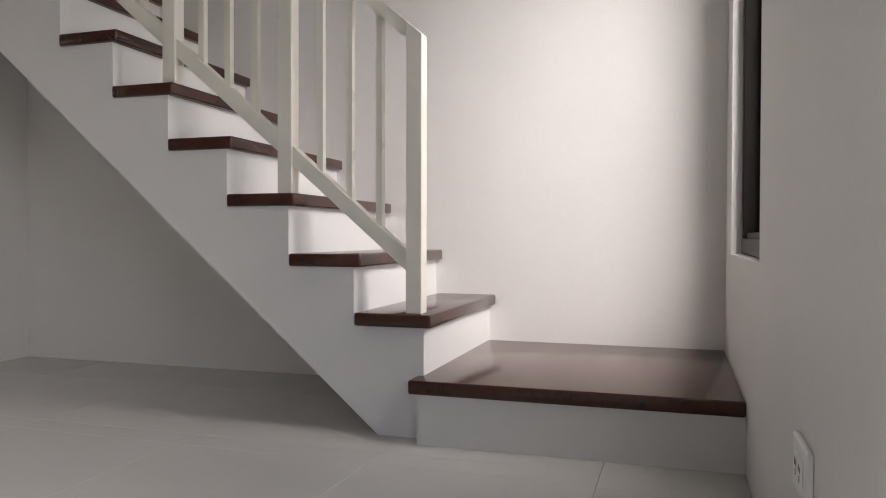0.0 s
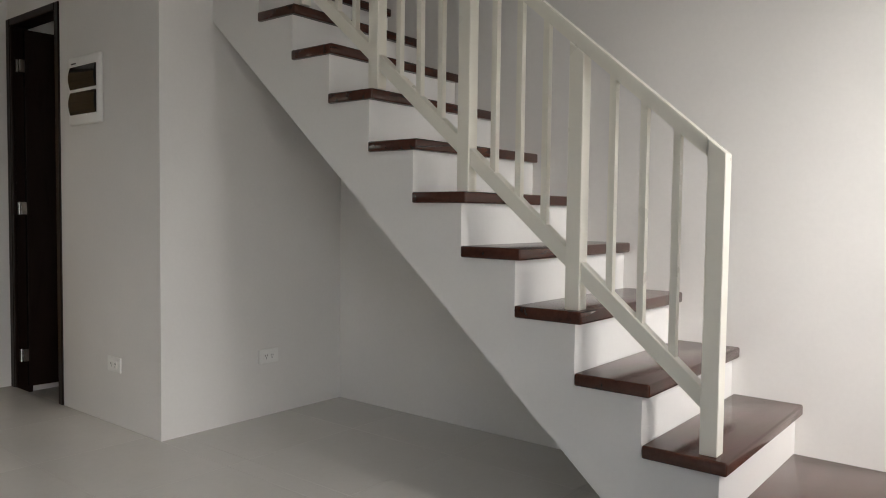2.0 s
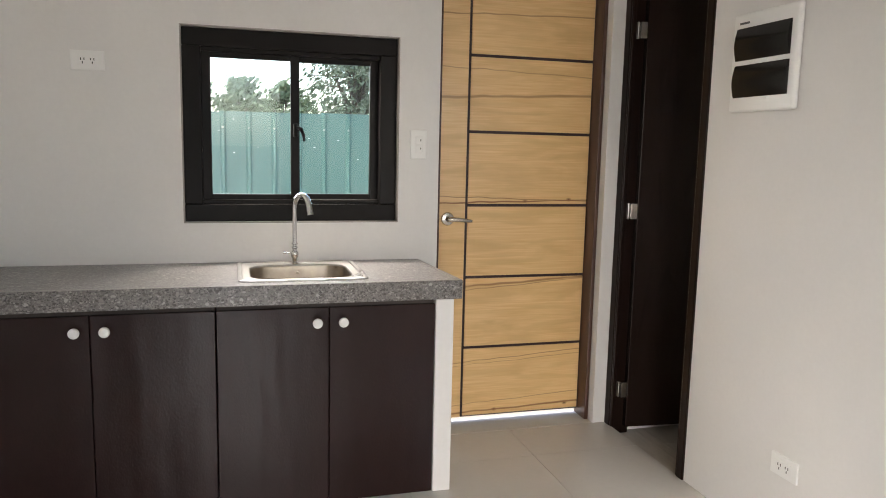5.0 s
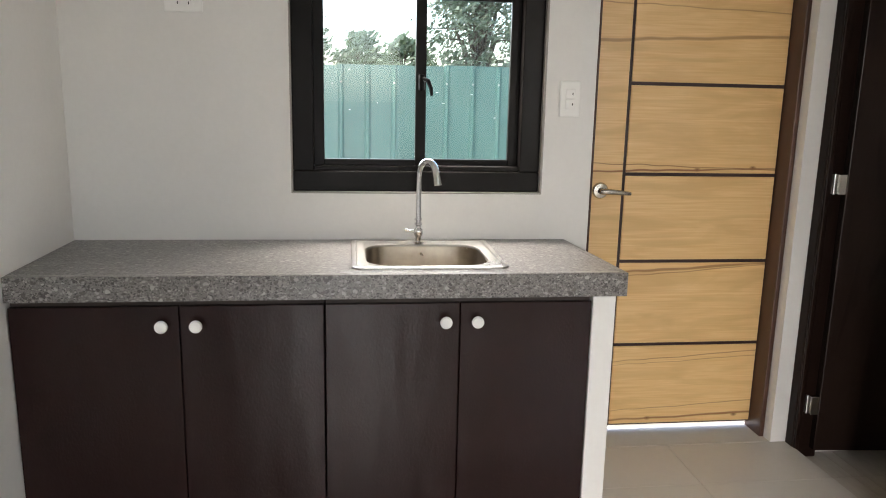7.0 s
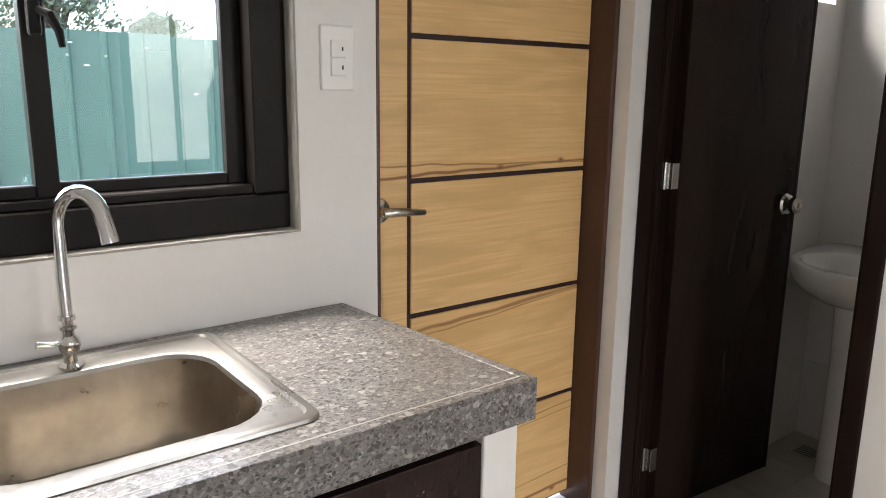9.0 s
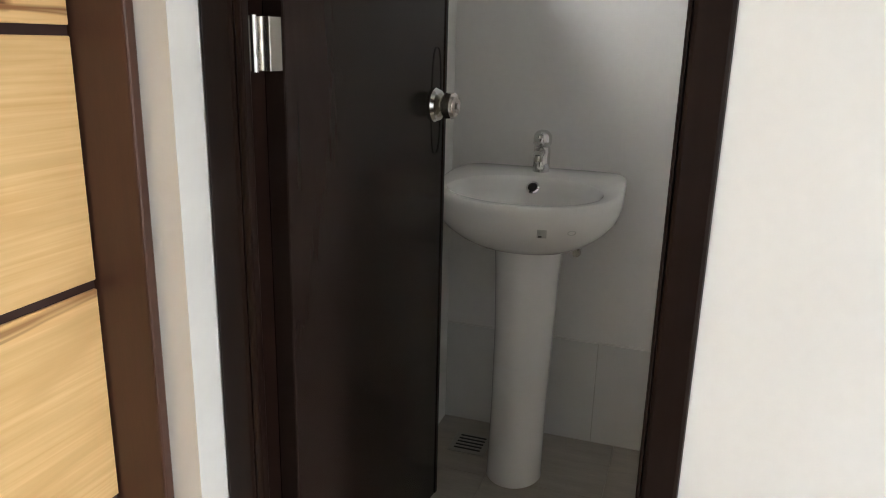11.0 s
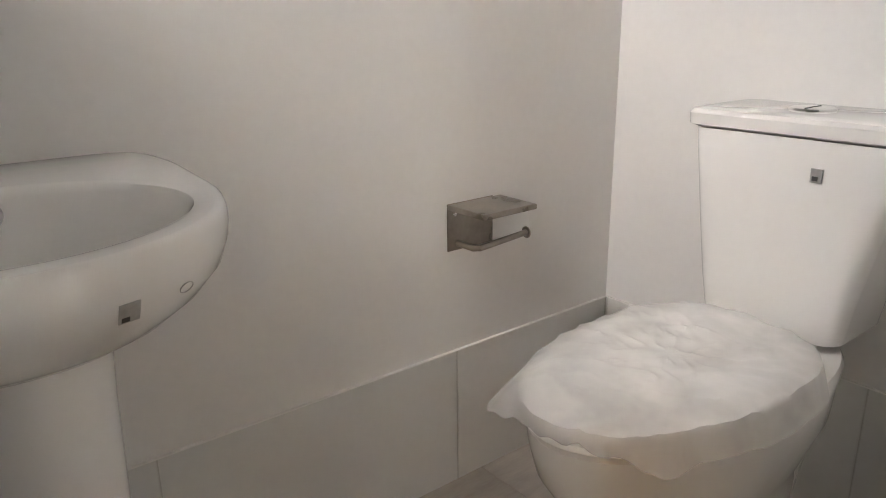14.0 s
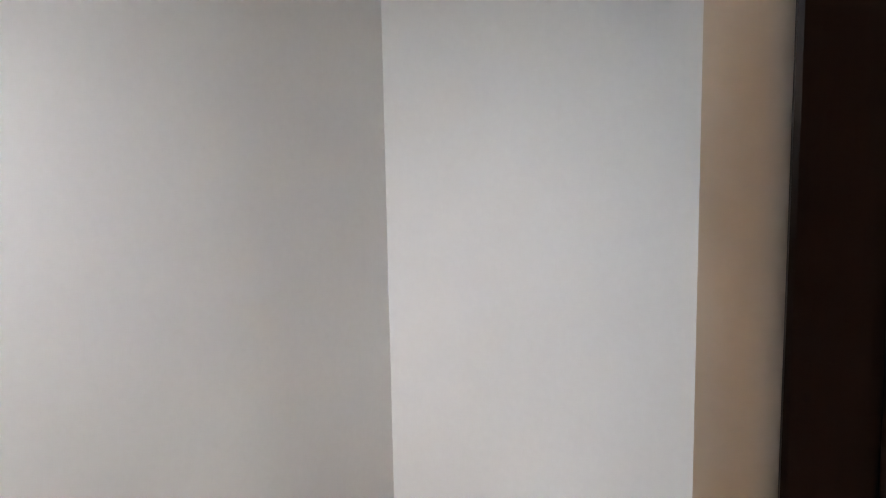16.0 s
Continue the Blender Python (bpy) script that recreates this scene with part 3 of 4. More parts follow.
# ---- bathroom door ----
FB0 = -0.05
bdoor = structure_thing("door_2", (-4.555, 2.06, 0), "dark brown bathroom door standing open", "door")
part("frame_side", soft_box((-4.604, 1.992, -0.045), (-4.553, 2.095, 2.098), 0.006), M_DARKWOOD, bdoor)
part("stop", soft_box((-4.5535, 1.994, -0.045), (-4.541, 2.014, 2.056), 0.004), M_DARKWOOD, bdoor)
rj = part("frame_side", soft_box((-3.993, 1.992, -0.045), (-3.948, 2.097, 2.098), 0.006), M_DARKWOOD, bdoor)
part("stop", soft_box((-3.998, 1.994, -0.045), (-3.9925, 2.040, 2.056), 0.004), M_DARKWOOD, bdoor)
part("frame_head", soft_box((-4.553, 1.992, 2.056), (-3.993, 2.096, 2.098), 0.006), M_DARKWOOD, bdoor)
part("plaster_edge", box(bmesh.new(), (-3.969, 2.0974, FB0), (-3.9652, 2.1568, 2.098)), M_PLASTER, bdoor, "unpainted beige plaster beside the jamb")
# strike plate with its blue film still on
sp = part("strike_plate", soft_box((-3.9955, 2.052, 0.886), (-3.9925, 2.092, 0.956), 0.001, 1), M_BLUE, rj, "strike plate under blue film")
part("strike_hole", box(bmesh.new(), (-3.9962, 2.060, 0.905), (-3.9954, 2.078, 0.937)), M_SLOT, sp)
part("strike_lip", soft_box((-3.9985, 2.089, 0.905), (-3.9926, 2.102, 0.938), 0.003), M_BLUE, sp)
H = pose(-4.518, 2.060, 0, 0, 0, -4.6)       # hinge line; the leaf runs along its local y


def hung(bm):
    bmesh.ops.transform(bm, matrix=H, verts=bm.verts)
    return bm


bleaf = part("leaf", hung(soft_box((-0.036, 0.0, 0.0), (0.0, 0.560, 2.045), 0.003)), M_BATHDOOR, bdoor, "glossy dark varnished leaf")
part("edge_lip", hung(soft_box((-0.001, 0.548, 0.002), (0.0022, 0.559, 2.043), 0.001, 1)), M_BATHDOOR, bleaf)
# raised outline of old varnish round the knob
ring = [(0.0005, 0.512 + 0.022 * math.copysign(abs(math.cos(a)) ** 0.7, math.cos(a)), 0.925 + 0.105 * math.copysign(abs(math.sin(a)) ** 0.75, math.sin(a))) for a in (2 * math.pi * k / 40 for k in range(41))]
part("varnish_outline", hung(tube(ring, 0.0013, 6)), M_RUBBER, bleaf, "dark scored outline in the varnish")
KZ = 0.918
KNOB = [(0.0, 0), (0.030, 0.0), (0.031, 0.003), (0.027, 0.009), (0.017, 0.011), (0.0105, 0.012), (0.0100, 0.015), (0.015, 0.0165), (0.0215, 0.0195), (0.0246, 0.024), (0.0256, 0.0245), (0.0260, 0.032), (0.0256, 0.0390), (0.0246, 0.0395), (0.0215, 0.0455), (0.0145, 0.0480), (0.0130, 0.0470), (0.0, 0.0465)]
knob = part("door_knob", hung(lathe(KNOB, (0, 0.508, KZ), (1, 0, 0), 28)), M_NICKEL, bleaf, "satin nickel round knob", True)
part("rose", hung(lathe([(0.0, 0), (0.0335, 0.0002), (0.0345, 0.003), (0.030, 0.0095), (0.0, 0.0100)], (0.0, 0.508, KZ), (1, 0, 0), 32)), M_CHROME, knob, "round chrome rose", True)
part("key_button", hung(lathe([(0.006, 0.045), (0.006, 0.0500), (0.0, 0.0505)], (0, 0.508, KZ), (1, 0, 0), 12)), M_CHROME, knob)
part("door_knob", hung(lathe(KNOB, (-0.036, 0.508, KZ), (-1, 0, 0), 28)), M_NICKEL, bleaf, "", True)
for hzz in (0.182, 1.032, 1.84):
    hg = part("hinge", soft_box((-4.5535, 2.022, hzz - 0.036), (-4.5505, 2.034, hzz + 0.036), 0.001, 1), M_HOLDER, bdoor, "polished steel butt hinge")
    part("knuckle", tube([(-4.545, 2.028, hzz - 0.037), (-4.545, 2.028, hzz + 0.037)], 0.0055, 12), M_CHROME, hg, "", True)
    part("hinge_leaf", hung(soft_box((-0.028, -0.028, hzz - 0.036), (-0.003, 0.0, hzz + 0.036), 0.001, 1)), M_NICKEL, hg)

# ---- staircase ----
RISE, RUN, XF, YT = 0.188, 0.2235, -0.615, 2.252
TREAD_Z = (0.188, 0.370, 0.548, 0.737, 0.923, 1.109, 1.301, 1.501, 1.698, 1.888, 2.078)
stairs = thing("staircase", (-0.66, 2.6, 0), "white painted concrete staircase with varnished mahogany treads", "staircase")
NT = 11


def prism(poly, y0, y1):
    """A side profile in x and z, carried from y0 to y1."""
    bm = bmesh.new()
    a = [bm.verts.new((x, y0, z)) for x, z in poly]
    b = [bm.verts.new((x, y1, z)) for x, z in poly]
    n = len(poly)
    bm.faces.new(a)
    bm.faces.new(b[::-1])
    for i in range(n):
        bm.faces.new((a[i], b[i], b[(i + 1) % n], a[(i + 1) % n]))
    return bm


# stepped body with the sloping soffit
prof = [(-0.640, 0.0), (-0.640, TREAD_Z[1] - 0.040)]
for n in range(3, NT + 1):
    xr = XF - RUN * (n - 2) - 0.028
    prof += [(xr, TREAD_Z[n - 2] - 0.040), (xr, TREAD_Z[n - 1] - 0.040)]
prof += [(-2.998, TREAD_Z[-1] - 0.040), (-2.998, 1.905), (-0.786, 0.0)]
part("stair_body", prism(prof, 2.268, YN - 0.001), M_BODY, stairs, "white painted stair body")
part("landing_base", box(bmesh.new(), (-0.640, 2.206, 0.0), (EX - 0.001, YN - 0.001, RISE - 0.041)), M_BODY, stairs, "white painted landing plinth")
part("landing_tread", soft_box((-0.662, 2.188, RISE - 0.041), (EX - 0.002, YN - 0.002, RISE), 0.007, 3), M_TREAD, stairs, "wide varnished mahogany landing board", True)
for n in range(2, NT + 1):
    xf = XF - RUN * (n - 2)
    part("tread", soft_box((xf - 0.244, YT, TREAD_Z[n - 1] - 0.040), (xf, YN - 0.002, TREAD_Z[n - 1]), 0.007, 3), M_TREAD, stairs, "", True)

# railing
rail = thing("stair_railing", (-0.675, 2.305, 2 * RISE), "cream painted steel stair railing with thin balusters", "railing")
MS = 0.857
PX0, PSP, PY0, PY1 = -0.677, 0.434, 2.281, 2.331
TOP0 = 1.205


def top_z(x):
    return TOP0 + (PX0 + 0.025 - x) * MS


def low_z(x):
    return 0.497 + (PX0 - 0.025 - x) * MS


for k in range(5):
    xc = PX0 - PSP * k
    poly = [(xc - 0.025, TREAD_Z[1 + 2 * k]), (xc + 0.025, TREAD_Z[1 + 2 * k]), (xc + 0.025, top_z(xc + 0.025) - (0.0 if k == 0 else 0.052)), (xc - 0.025, top_z(xc - 0.025) - (0.0 if k == 0 else 0.052))]
    bm = prism(poly, PY0, PY1)
    bmesh.ops.bevel(bm, geom=bm.edges[:], offset=0.002, segments=1, affect="EDGES")
    part("post", bm, M_RAIL, rail)
    if k < 4:
        for off in (0.117, 0.217, 0.317):
            xb = xc - off
            part("baluster", prism([(xb - 0.0105, low_z(xb - 0.0105) + 0.050), (xb + 0.0105, low_z(xb + 0.0105) + 0.050), (xb + 0.0105, top_z(xb + 0.0105) - 0.052), (xb - 0.0105, top_z(xb - 0.0105) - 0.052)], 2.295, 2.317), M_RAIL, rail)
        xa, xb = xc - 0.025, xc - PSP + 0.025
        bm = prism([(xb, low_z(xb)), (xa, low_z(xa)), (xa, low_z(xa) + 0.062), (xb, low_z(xb) + 0.062)], 2.288, 2.324)
        bmesh.ops.bevel(bm, geom=bm.edges[:], offset=0.002, segments=1, affect="EDGES")
        part("bottom_rail", bm, M_RAIL, rail)
xa, xb = PX0 - 0.025, PX0 - PSP * 4 - 0.025
bm = prism([(xb, top_z(xb) - 0.052), (xa, top_z(xa) - 0.052), (xa, top_z(xa)), (xb, top_z(xb))], 2.2835, 2.3285)
bmesh.ops.bevel(bm, geom=bm.edges[:], offset=0.003, segments=2, affect="EDGES")
part("top_rail", bm, M_RAIL, rail)

# ---- kitchen ----
CX, CT, CB = -4.068, 0.820, 0.750
SX0, SX1, SY0, SY1 = -4.515, -4.155, 0.325, 0.712      # cut-out for the sink bowl
ctop = thing("countertop", (-4.33, 0.23, CB), "speckled grey granite kitchen countertop", "countertop")
slab = bmesh.new()
for lo, hi in (((WX + 0.002, YS + 0.002, CT - 0.018), (SX0, 1.0668, CT)), ((SX1, YS + 0.002, CT - 0.018), (CX - 0.0202, 1.0668, CT)),
               ((SX0, YS + 0.002, CT - 0.018), (SX1, SY0, CT)), ((SX0, SY1, CT - 0.018), (SX1, 1.0668, CT))):
    box(slab, lo, hi)
bmesh.ops.remove_doubles(slab, verts=slab.verts[:], dist=0.0001)


def skew(bm):
    """The counter's free end runs back slightly askew to the wall."""
    for v in bm.verts:
        if v.co.y > 1.0:
            v.co.y -= 0.042 * (CX - v.co.x) / (CX - WX)
    return bm


part("slab", skew(slab), M_GRANITE, ctop)
part("front_apron", soft_box((CX - 0.020, YS + 0.002, CB), (CX, 1.087, CT), 0.0012, 1), M_GRANITE, ctop)
part("edge_joint", box(bmesh.new(), (CX - 0.0214, YS + 0.003, CT - 0.001), (CX - 0.0192, 1.066, CT + 0.0004)), M_GROUT, ctop, "thin pale filler along the edge")
part("end_apron", skew(soft_box((WX + 0.002, 1.067, CB), (CX - 0.0202, 1.087, CT), 0.0012, 1)), M_GRANITE, ctop)
tagged(part("counter_support", skew(soft_box((WX + 0.002, 0.989, 0.0), (-4.079, 1.060, CB - 0.001), 0.004)), M_WALL, None), "white painted masonry support under the countertop", "support")


def base_cabinet(y0, y1, split):
    c = thing("base_cabinet", (-4.3, (y0 + y1) / 2, 0), "dark brown lacquered base cabinet with white knobs", "cabinet", "cabinets under the counter")
    for nm, lo, hi in (("floor_board", (WX + 0.004, y0 + 0.002, 0.0), (-4.099, y1 - 0.002, 0.02)), ("side_board", (WX + 0.004, y0 + 0.002, 0.02), (-4.099, y0 + 0.018, 0.746)),
                       ("side_board", (WX + 0.004, y1 - 0.018, 0.02), (-4.099, y1 - 0.002, 0.746)), ("top_rail", (-4.147, y0 + 0.018, 0.730), (-4.099, y1 - 0.018, 0.746)),
                       ("back_board", (WX + 0.004, y0 + 0.018, 0.02), (WX + 0.012, y1 - 0.018, 0.73))):
        part(nm, soft_box(lo, hi, 0.001, 1), M_CABIN, c)
    for ya, yb, yk in ((y0, split, split - 0.043), (split, y1, split + 0.048)):
        d = part("door", soft_box((-4.098, ya + 0.0015, 0.004), (-4.080, yb - 0.0015, 0.733), 0.002, 2), M_CAB, c)
        part("knob", lathe([(0.0, 0), (0.007, 0.0), (0.007, 0.018), (0.0105, 0.021), (0.0175, 0.024), (0.0175, 0.030), (0.0150, 0.0325), (0.0, 0.0335)], (-4.080, yk, 0.682), (1, 0, 0), 24), M_PLASTIC, d, "round white plastic knob", True)
    return c


base_cabinet(YS + 0.003, 0.2105, -0.183)
base_cabinet(0.2125, 0.9875, 0.597)

# sink
sink = thing("kitchen_sink", (-4.34, 0.52, CT), "stainless steel drop-in sink with raised rim", "sink")
bm = bmesh.new()
cx, cy = -4.350, 0.518
loft(bm, [round_rect(cx, cy, CT + 0.0006, 0.220, 0.232, 0.028, 6), round_rect(cx, cy, CT + 0.0055, 0.2185, 0.2305, 0.027, 6),
          round_rect(cx, cy, CT + 0.0075, 0.213, 0.225, 0.025, 6), round_rect(cx, cy, CT + 0.0072, 0.206, 0.218, 0.022, 6),
          round_rect(cx, cy, CT + 0.0030, 0.202, 0.214, 0.020, 6),
          round_rect(cx + 0.012, cy, CT + 0.0030, 0.168, 0.192, 0.085, 6), round_rect(cx + 0.012, cy, CT + 0.0015, 0.164, 0.188, 0.083, 6),
          round_rect(cx + 0.012, cy, CT - 0.006, 0.161, 0.185, 0.082, 6)], False, False)
part("rim", bm, M_STEEL, sink, "polished steel rim", True)
bm = bmesh.new()
loft(bm, [round_rect(cx + 0.012, cy, CT - 0.005, 0.161, 0.185, 0.082, 6), round_rect(cx + 0.012, cy, CT - 0.060, 0.157, 0.181, 0.080, 6),
          round_rect(cx + 0.012, cy, CT - 0.125, 0.150, 0.174, 0.078, 6), round_rect(cx + 0.012, cy, CT - 0.145, 0.138, 0.162, 0.075, 6),
          round_rect(cx + 0.012, cy, CT - 0.155, 0.110, 0.134, 0.066, 6)], False, True)
part("bowl", bm, M_BOWL, sink, "scratched steel bowl", True)
part("drain", lathe([(0.0, 0), (0.040, 0.0), (0.042, 0.002), (0.036, 0.003), (0.030, -0.001), (0.0, -0.001)], (cx + 0.012, cy, CT - 0.1545)), M_CHROME, sink, "", True)

# gooseneck tap
tap = thing("kitchen_tap", (-4.522, 0.512, CT + 0.004), "chrome gooseneck kitchen tap behind the sink", "tap")
tx, ty, tz = -4.522, 0.512, CT + 0.004
part("tap_base", lathe([(0.0, 0), (0.019, 0.0), (0.019, 0.004), (0.010, 0.008), (0.0095, 0.020), (0.014, 0.027), (0.0165, 0.036), (0.015, 0.046), (0.0095, 0.052), (0.0095, 0.060), (0.0135, 0.063), (0.0135, 0.068), (0.0090, 0.070), (0.0090, 0.076), (0.0130, 0.078), (0.0130, 0.084), (0.0, 0.085)], (tx, ty, tz)), M_CHROME, tap, "", True)
part("tap_lever", tube([(tx, ty - 0.010, tz + 0.040), (tx, ty - 0.024, tz + 0.041), (tx + 0.002, ty - 0.046, tz + 0.045)], [0.005, 0.0045, 0.0065], 10), M_CHROME, tap, "", True)
pts = [(tx, ty, tz + 0.080), (tx, ty, tz + 0.15), (tx, ty, tz + 0.225)]
for k in range(1, 13):
    a = math.pi * k / 12 * 0.93
    rr = 0.043
    off = rr - rr * math.cos(a)
    pts.append((tx + off * 0.80, ty + off * 0.60, tz + 0.225 + 1.25 * rr * math.sin(a)))
pts.append((pts[-1][0] + 0.004, pts[-1][1] + 0.003, pts[-1][2] - 0.018))
part("spout", tube(pts, [0.0094] * 3 + [0.0098 + 0.0003 * k for k in range(len(pts) - 3)], 16), M_CHROME, tap, "", True)
e = Vector(pts[-1])
part("aerator", tube([e + Vector((-0.002, -0.0015, 0.008)), e, e + Vector((0.003, 0.002, -0.014))], [0.0130, 0.0136, 0.0136], 16), M_CHROME, tap, "", True)


# ---- electrical ----
def outlet(name, at, turn, label, cat, w=0.120, h=0.072, slots="duplex", gangs=2):
    """A cover plate whose back lies in its local x-z plane, facing local -y."""
    t = thing(name, at, label, cat, "wall outlets and switches")
    m = pose(*at, 0, 0, turn)

    def put(bm):
        bmesh.ops.transform(bm, matrix=m, verts=bm.verts)
        return bm

    part("cover_plate", put(soft_box((-w / 2, -0.009, -h / 2), (w / 2, 0.0, h / 2), 0.003, 2)), M_PLASTIC, t)
    if slots == "duplex":
        part("insert", put(soft_box((-0.034, -0.0115, -0.018), (0.034, -0.0085, 0.018), 0.001, 1)), M_PLASTIC, t)
        for sx in (-0.017, 0.017):
            for dx, dz in ((-0.006, 0.004), (0.006, 0.004), (0.0, -0.009)):
                part("slot", put(soft_box((sx + dx - 0.0016, -0.0119, dz - 0.0045), (sx + dx + 0.0016, -0.0113, dz + 0.0045), 0.0004, 1)), M_SLOT, t)
    else:
        for dz in (0.0175, -0.0175):
            rk = part("rocker", put(soft_box((-0.017, -0.0135, dz - 0.0165), (0.017, -0.0085, dz + 0.0165), 0.002, 2)), M_PLASTIC, t)
            part("indicator", put(soft_box((0.006, -0.0140, dz - 0.004), (0.0095, -0.0133, dz + 0.004), 0.0004, 1)), M_SLOT, rk)
    return t


outlet("wall_outlet", (WX, -0.242, 1.597), 90, "white duplex outlet above the countertop", "outlet")
outlet("light_switch", (WX, 1.040, 1.314), 90, "white two-gang switch beside the back door", "switch", 0.072, 0.122, "rocker")
outlet("wall_outlet", (-3.405, 2.0, 0.292), 0, "white duplex outlet low beside the bathroom door", "outlet")
outlet("wall_outlet", (-3.0, 2.585, 0.303), 90, "white duplex outlet under the stairs", "outlet")
outlet("wall_outlet", (EX, 1.30, 0.287), -90, "white outlet near the front doorway", "outlet", 0.12, 0.075)

# breaker panel
bp = thing("breaker_panel", (-3.64, 2.0, 1.45), "white breaker panel with two smoked covers", "breaker panel")
bx0, bx1, bz0, bz1 = -3.806, -3.486, 1.448, 1.782
part("cover", soft_box((bx0, 1.976, bz0), (bx1, 1.9995, bz1), 0.010, 3), M_PLASTIC, bp, "", True)
for za, zb in ((1.497, 1.606), (1.622, 1.731)):
    bm = bmesh.new()
    n = 10
    prof = []
    for k in range(n + 1):
        u = k / n
        prof.append((za + (zb - za) * u, 1.972 - 0.010 * math.sin(math.pi * u)))
    rows = [[(x, y, z) for z, y in prof] + [(x, 1.977, zb), (x, 1.977, za)] for x in (bx0 + 0.028, bx1 - 0.030)]
    loft(bm, rows)
    part("door_cover", bm, M_SMOKED, bp, "smoked plastic hinged cover", True)
part("label_bar", box(bmesh.new(), (bx0 + 0.035, 1.9752, 1.745), (bx0 + 0.085, 1.9761, 1.752)), M_INK, bp, "small dark printed mark")
part("pull_tab", soft_box((-3.66, 1.970, 1.488), (-3.61, 1.977, 1.496), 0.001, 1), M_PLASTIC, bp)

# ---- bathroom ----
FB = -0.05
bcx = -4.343
RZ = 0.727


def rim_drop(y):
    """The rim falls gently towards the front."""
    return 0.026 * min(1.0, max(0.0, (2.95 - y) / 0.27))


def basin_loop(z, s, back=1.0, fall=1.0, yc=2.85):
    """Half round at the front, nearly square at the wall."""
    out = []
    for k in range(80):
        a = 2 * math.pi * k / 80
        c, sn = math.cos(a), math.sin(a)
        p, depth = (2.15, 0.180) if sn < 0 else (9.0, 0.228)
        r = ((abs(c) / 0.228) ** p + (abs(sn) / depth) ** p) ** (-1 / p)
        x, y = r * c, r * sn
        if sn > 0:
            x *= 1 - 0.05 * min(1.0, y / 0.228)
        yy = yc + y * (s if sn < 0 else back)
        out.append((bcx + x * s, yy, z - fall * rim_drop(yy)))
    return out


def bowl_loop(z, a, b, yc=2.815, fall=1.0):
    return [(x, y, h - fall * rim_drop(y)) for x, y, h in ellipse(bcx, yc, z, a, b, 80)]


def ellipse(cx, cy, z, a, b, n=64):
    return [(cx + a * math.cos(2 * math.pi * k / n), cy + b * math.sin(2 * math.pi * k / n), z) for k in range(n)]


basin = thing("pedestal_basin", (bcx, 2.84, FB), "white ceramic pedestal wash basin against the wall", "wash basin")
bm = bmesh.new()
loft(bm, [basin_loop(0.565, 0.38, 0.66, 0), basin_loop(0.573, 0.52, 0.78, 0), basin_loop(0.590, 0.68, 0.87, 0), basin_loop(0.618, 0.84, 0.94, 0.1),
          basin_loop(0.650, 0.945, 0.98, 0.35), basin_loop(0.680, 0.988, 1.0, 0.6), basin_loop(0.702, 0.999, 1.0, 0.85), basin_loop(RZ - 0.011, 0.996, 1.0), basin_loop(RZ - 0.004, 0.984, 1.0), basin_loop(RZ - 0.0005, 0.966, 0.998), basin_loop(RZ, 0.945, 0.985),
          bowl_loop(RZ, 0.192, 0.122), bowl_loop(RZ - 0.002, 0.185, 0.114), bowl_loop(RZ - 0.010, 0.180, 0.108), bowl_loop(RZ - 0.034, 0.170, 0.100, 2.818, 0.9),
          bowl_loop(RZ - 0.080, 0.142, 0.088, 2.825, 0.5), bowl_loop(RZ - 0.115, 0.095, 0.062, 2.84, 0), bowl_loop(RZ - 0.130, 0.035, 0.030, 2.85, 0)])
bowl = part("basin", bm, M_CERAMIC, basin, "", True)
bpy.context.view_layer.update()
part("pedestal", loft(bmesh.new(), [ellipse(-4.336, 2.852, FB, 0.072, 0.086, 40), ellipse(-4.336, 2.852, FB + 0.012, 0.071, 0.085, 40), ellipse(-4.334, 2.856, 0.15, 0.070, 0.084, 40), ellipse(-4.332, 2.860, 0.35, 0.073, 0.086, 40), ellipse(-4.332, 2.862, 0.50, 0.078, 0.090, 40), ellipse(-4.332, 2.864, 0.585, 0.084, 0.095, 40)]), M_CERAMIC, basin, "", True)
OVY = bowl.ray_cast(Vector((bcx + 0.002, 2.78, 0.700)), Vector((0, 1, 0)))[1].y - 0.006
ov = part("overflow", lathe([(0.0125, 0), (0.0165, 0.0), (0.0165, 0.003), (0.0120, 0.004), (0.0105, 0.001), (0.0, 0.001)], (bcx + 0.002, OVY, 0.700), (0, -0.80, 0.60), 24), M_CHROME, basin, "chrome overflow ring", True)
part("overflow_hole", lathe([(0.0105, 0.0012), (0.0, 0.0016)], (bcx + 0.002, OVY, 0.700), (0, -0.80, 0.60), 20), M_SLOT, ov)
part("waste", lathe([(0.0, 0), (0.030, 0.0), (0.031, 0.002), (0.0, 0.003)], (bcx, 2.85, RZ - 0.1295)), M_CHROME, basin, "", True)


def on_basin(x, z):
    """A place on the front of the basin whose local -y points outwards."""
    ok, at, out, face = bowl.ray_cast(Vector((x, 2.3, z)), Vector((0, 1, 0)))
    side = Vector((-out.y, out.x, 0)).normalized() if abs(out.y) > 0.01 else Vector((1, 0, 0))
    up = side.cross(-out)
    return Matrix.Translation(at + out * 0.0004) @ Matrix((side, -out, up)).transposed().to_4x4()


def stuck(bm, m):
    bmesh.ops.transform(bm, matrix=m, verts=bm.verts)
    return bm


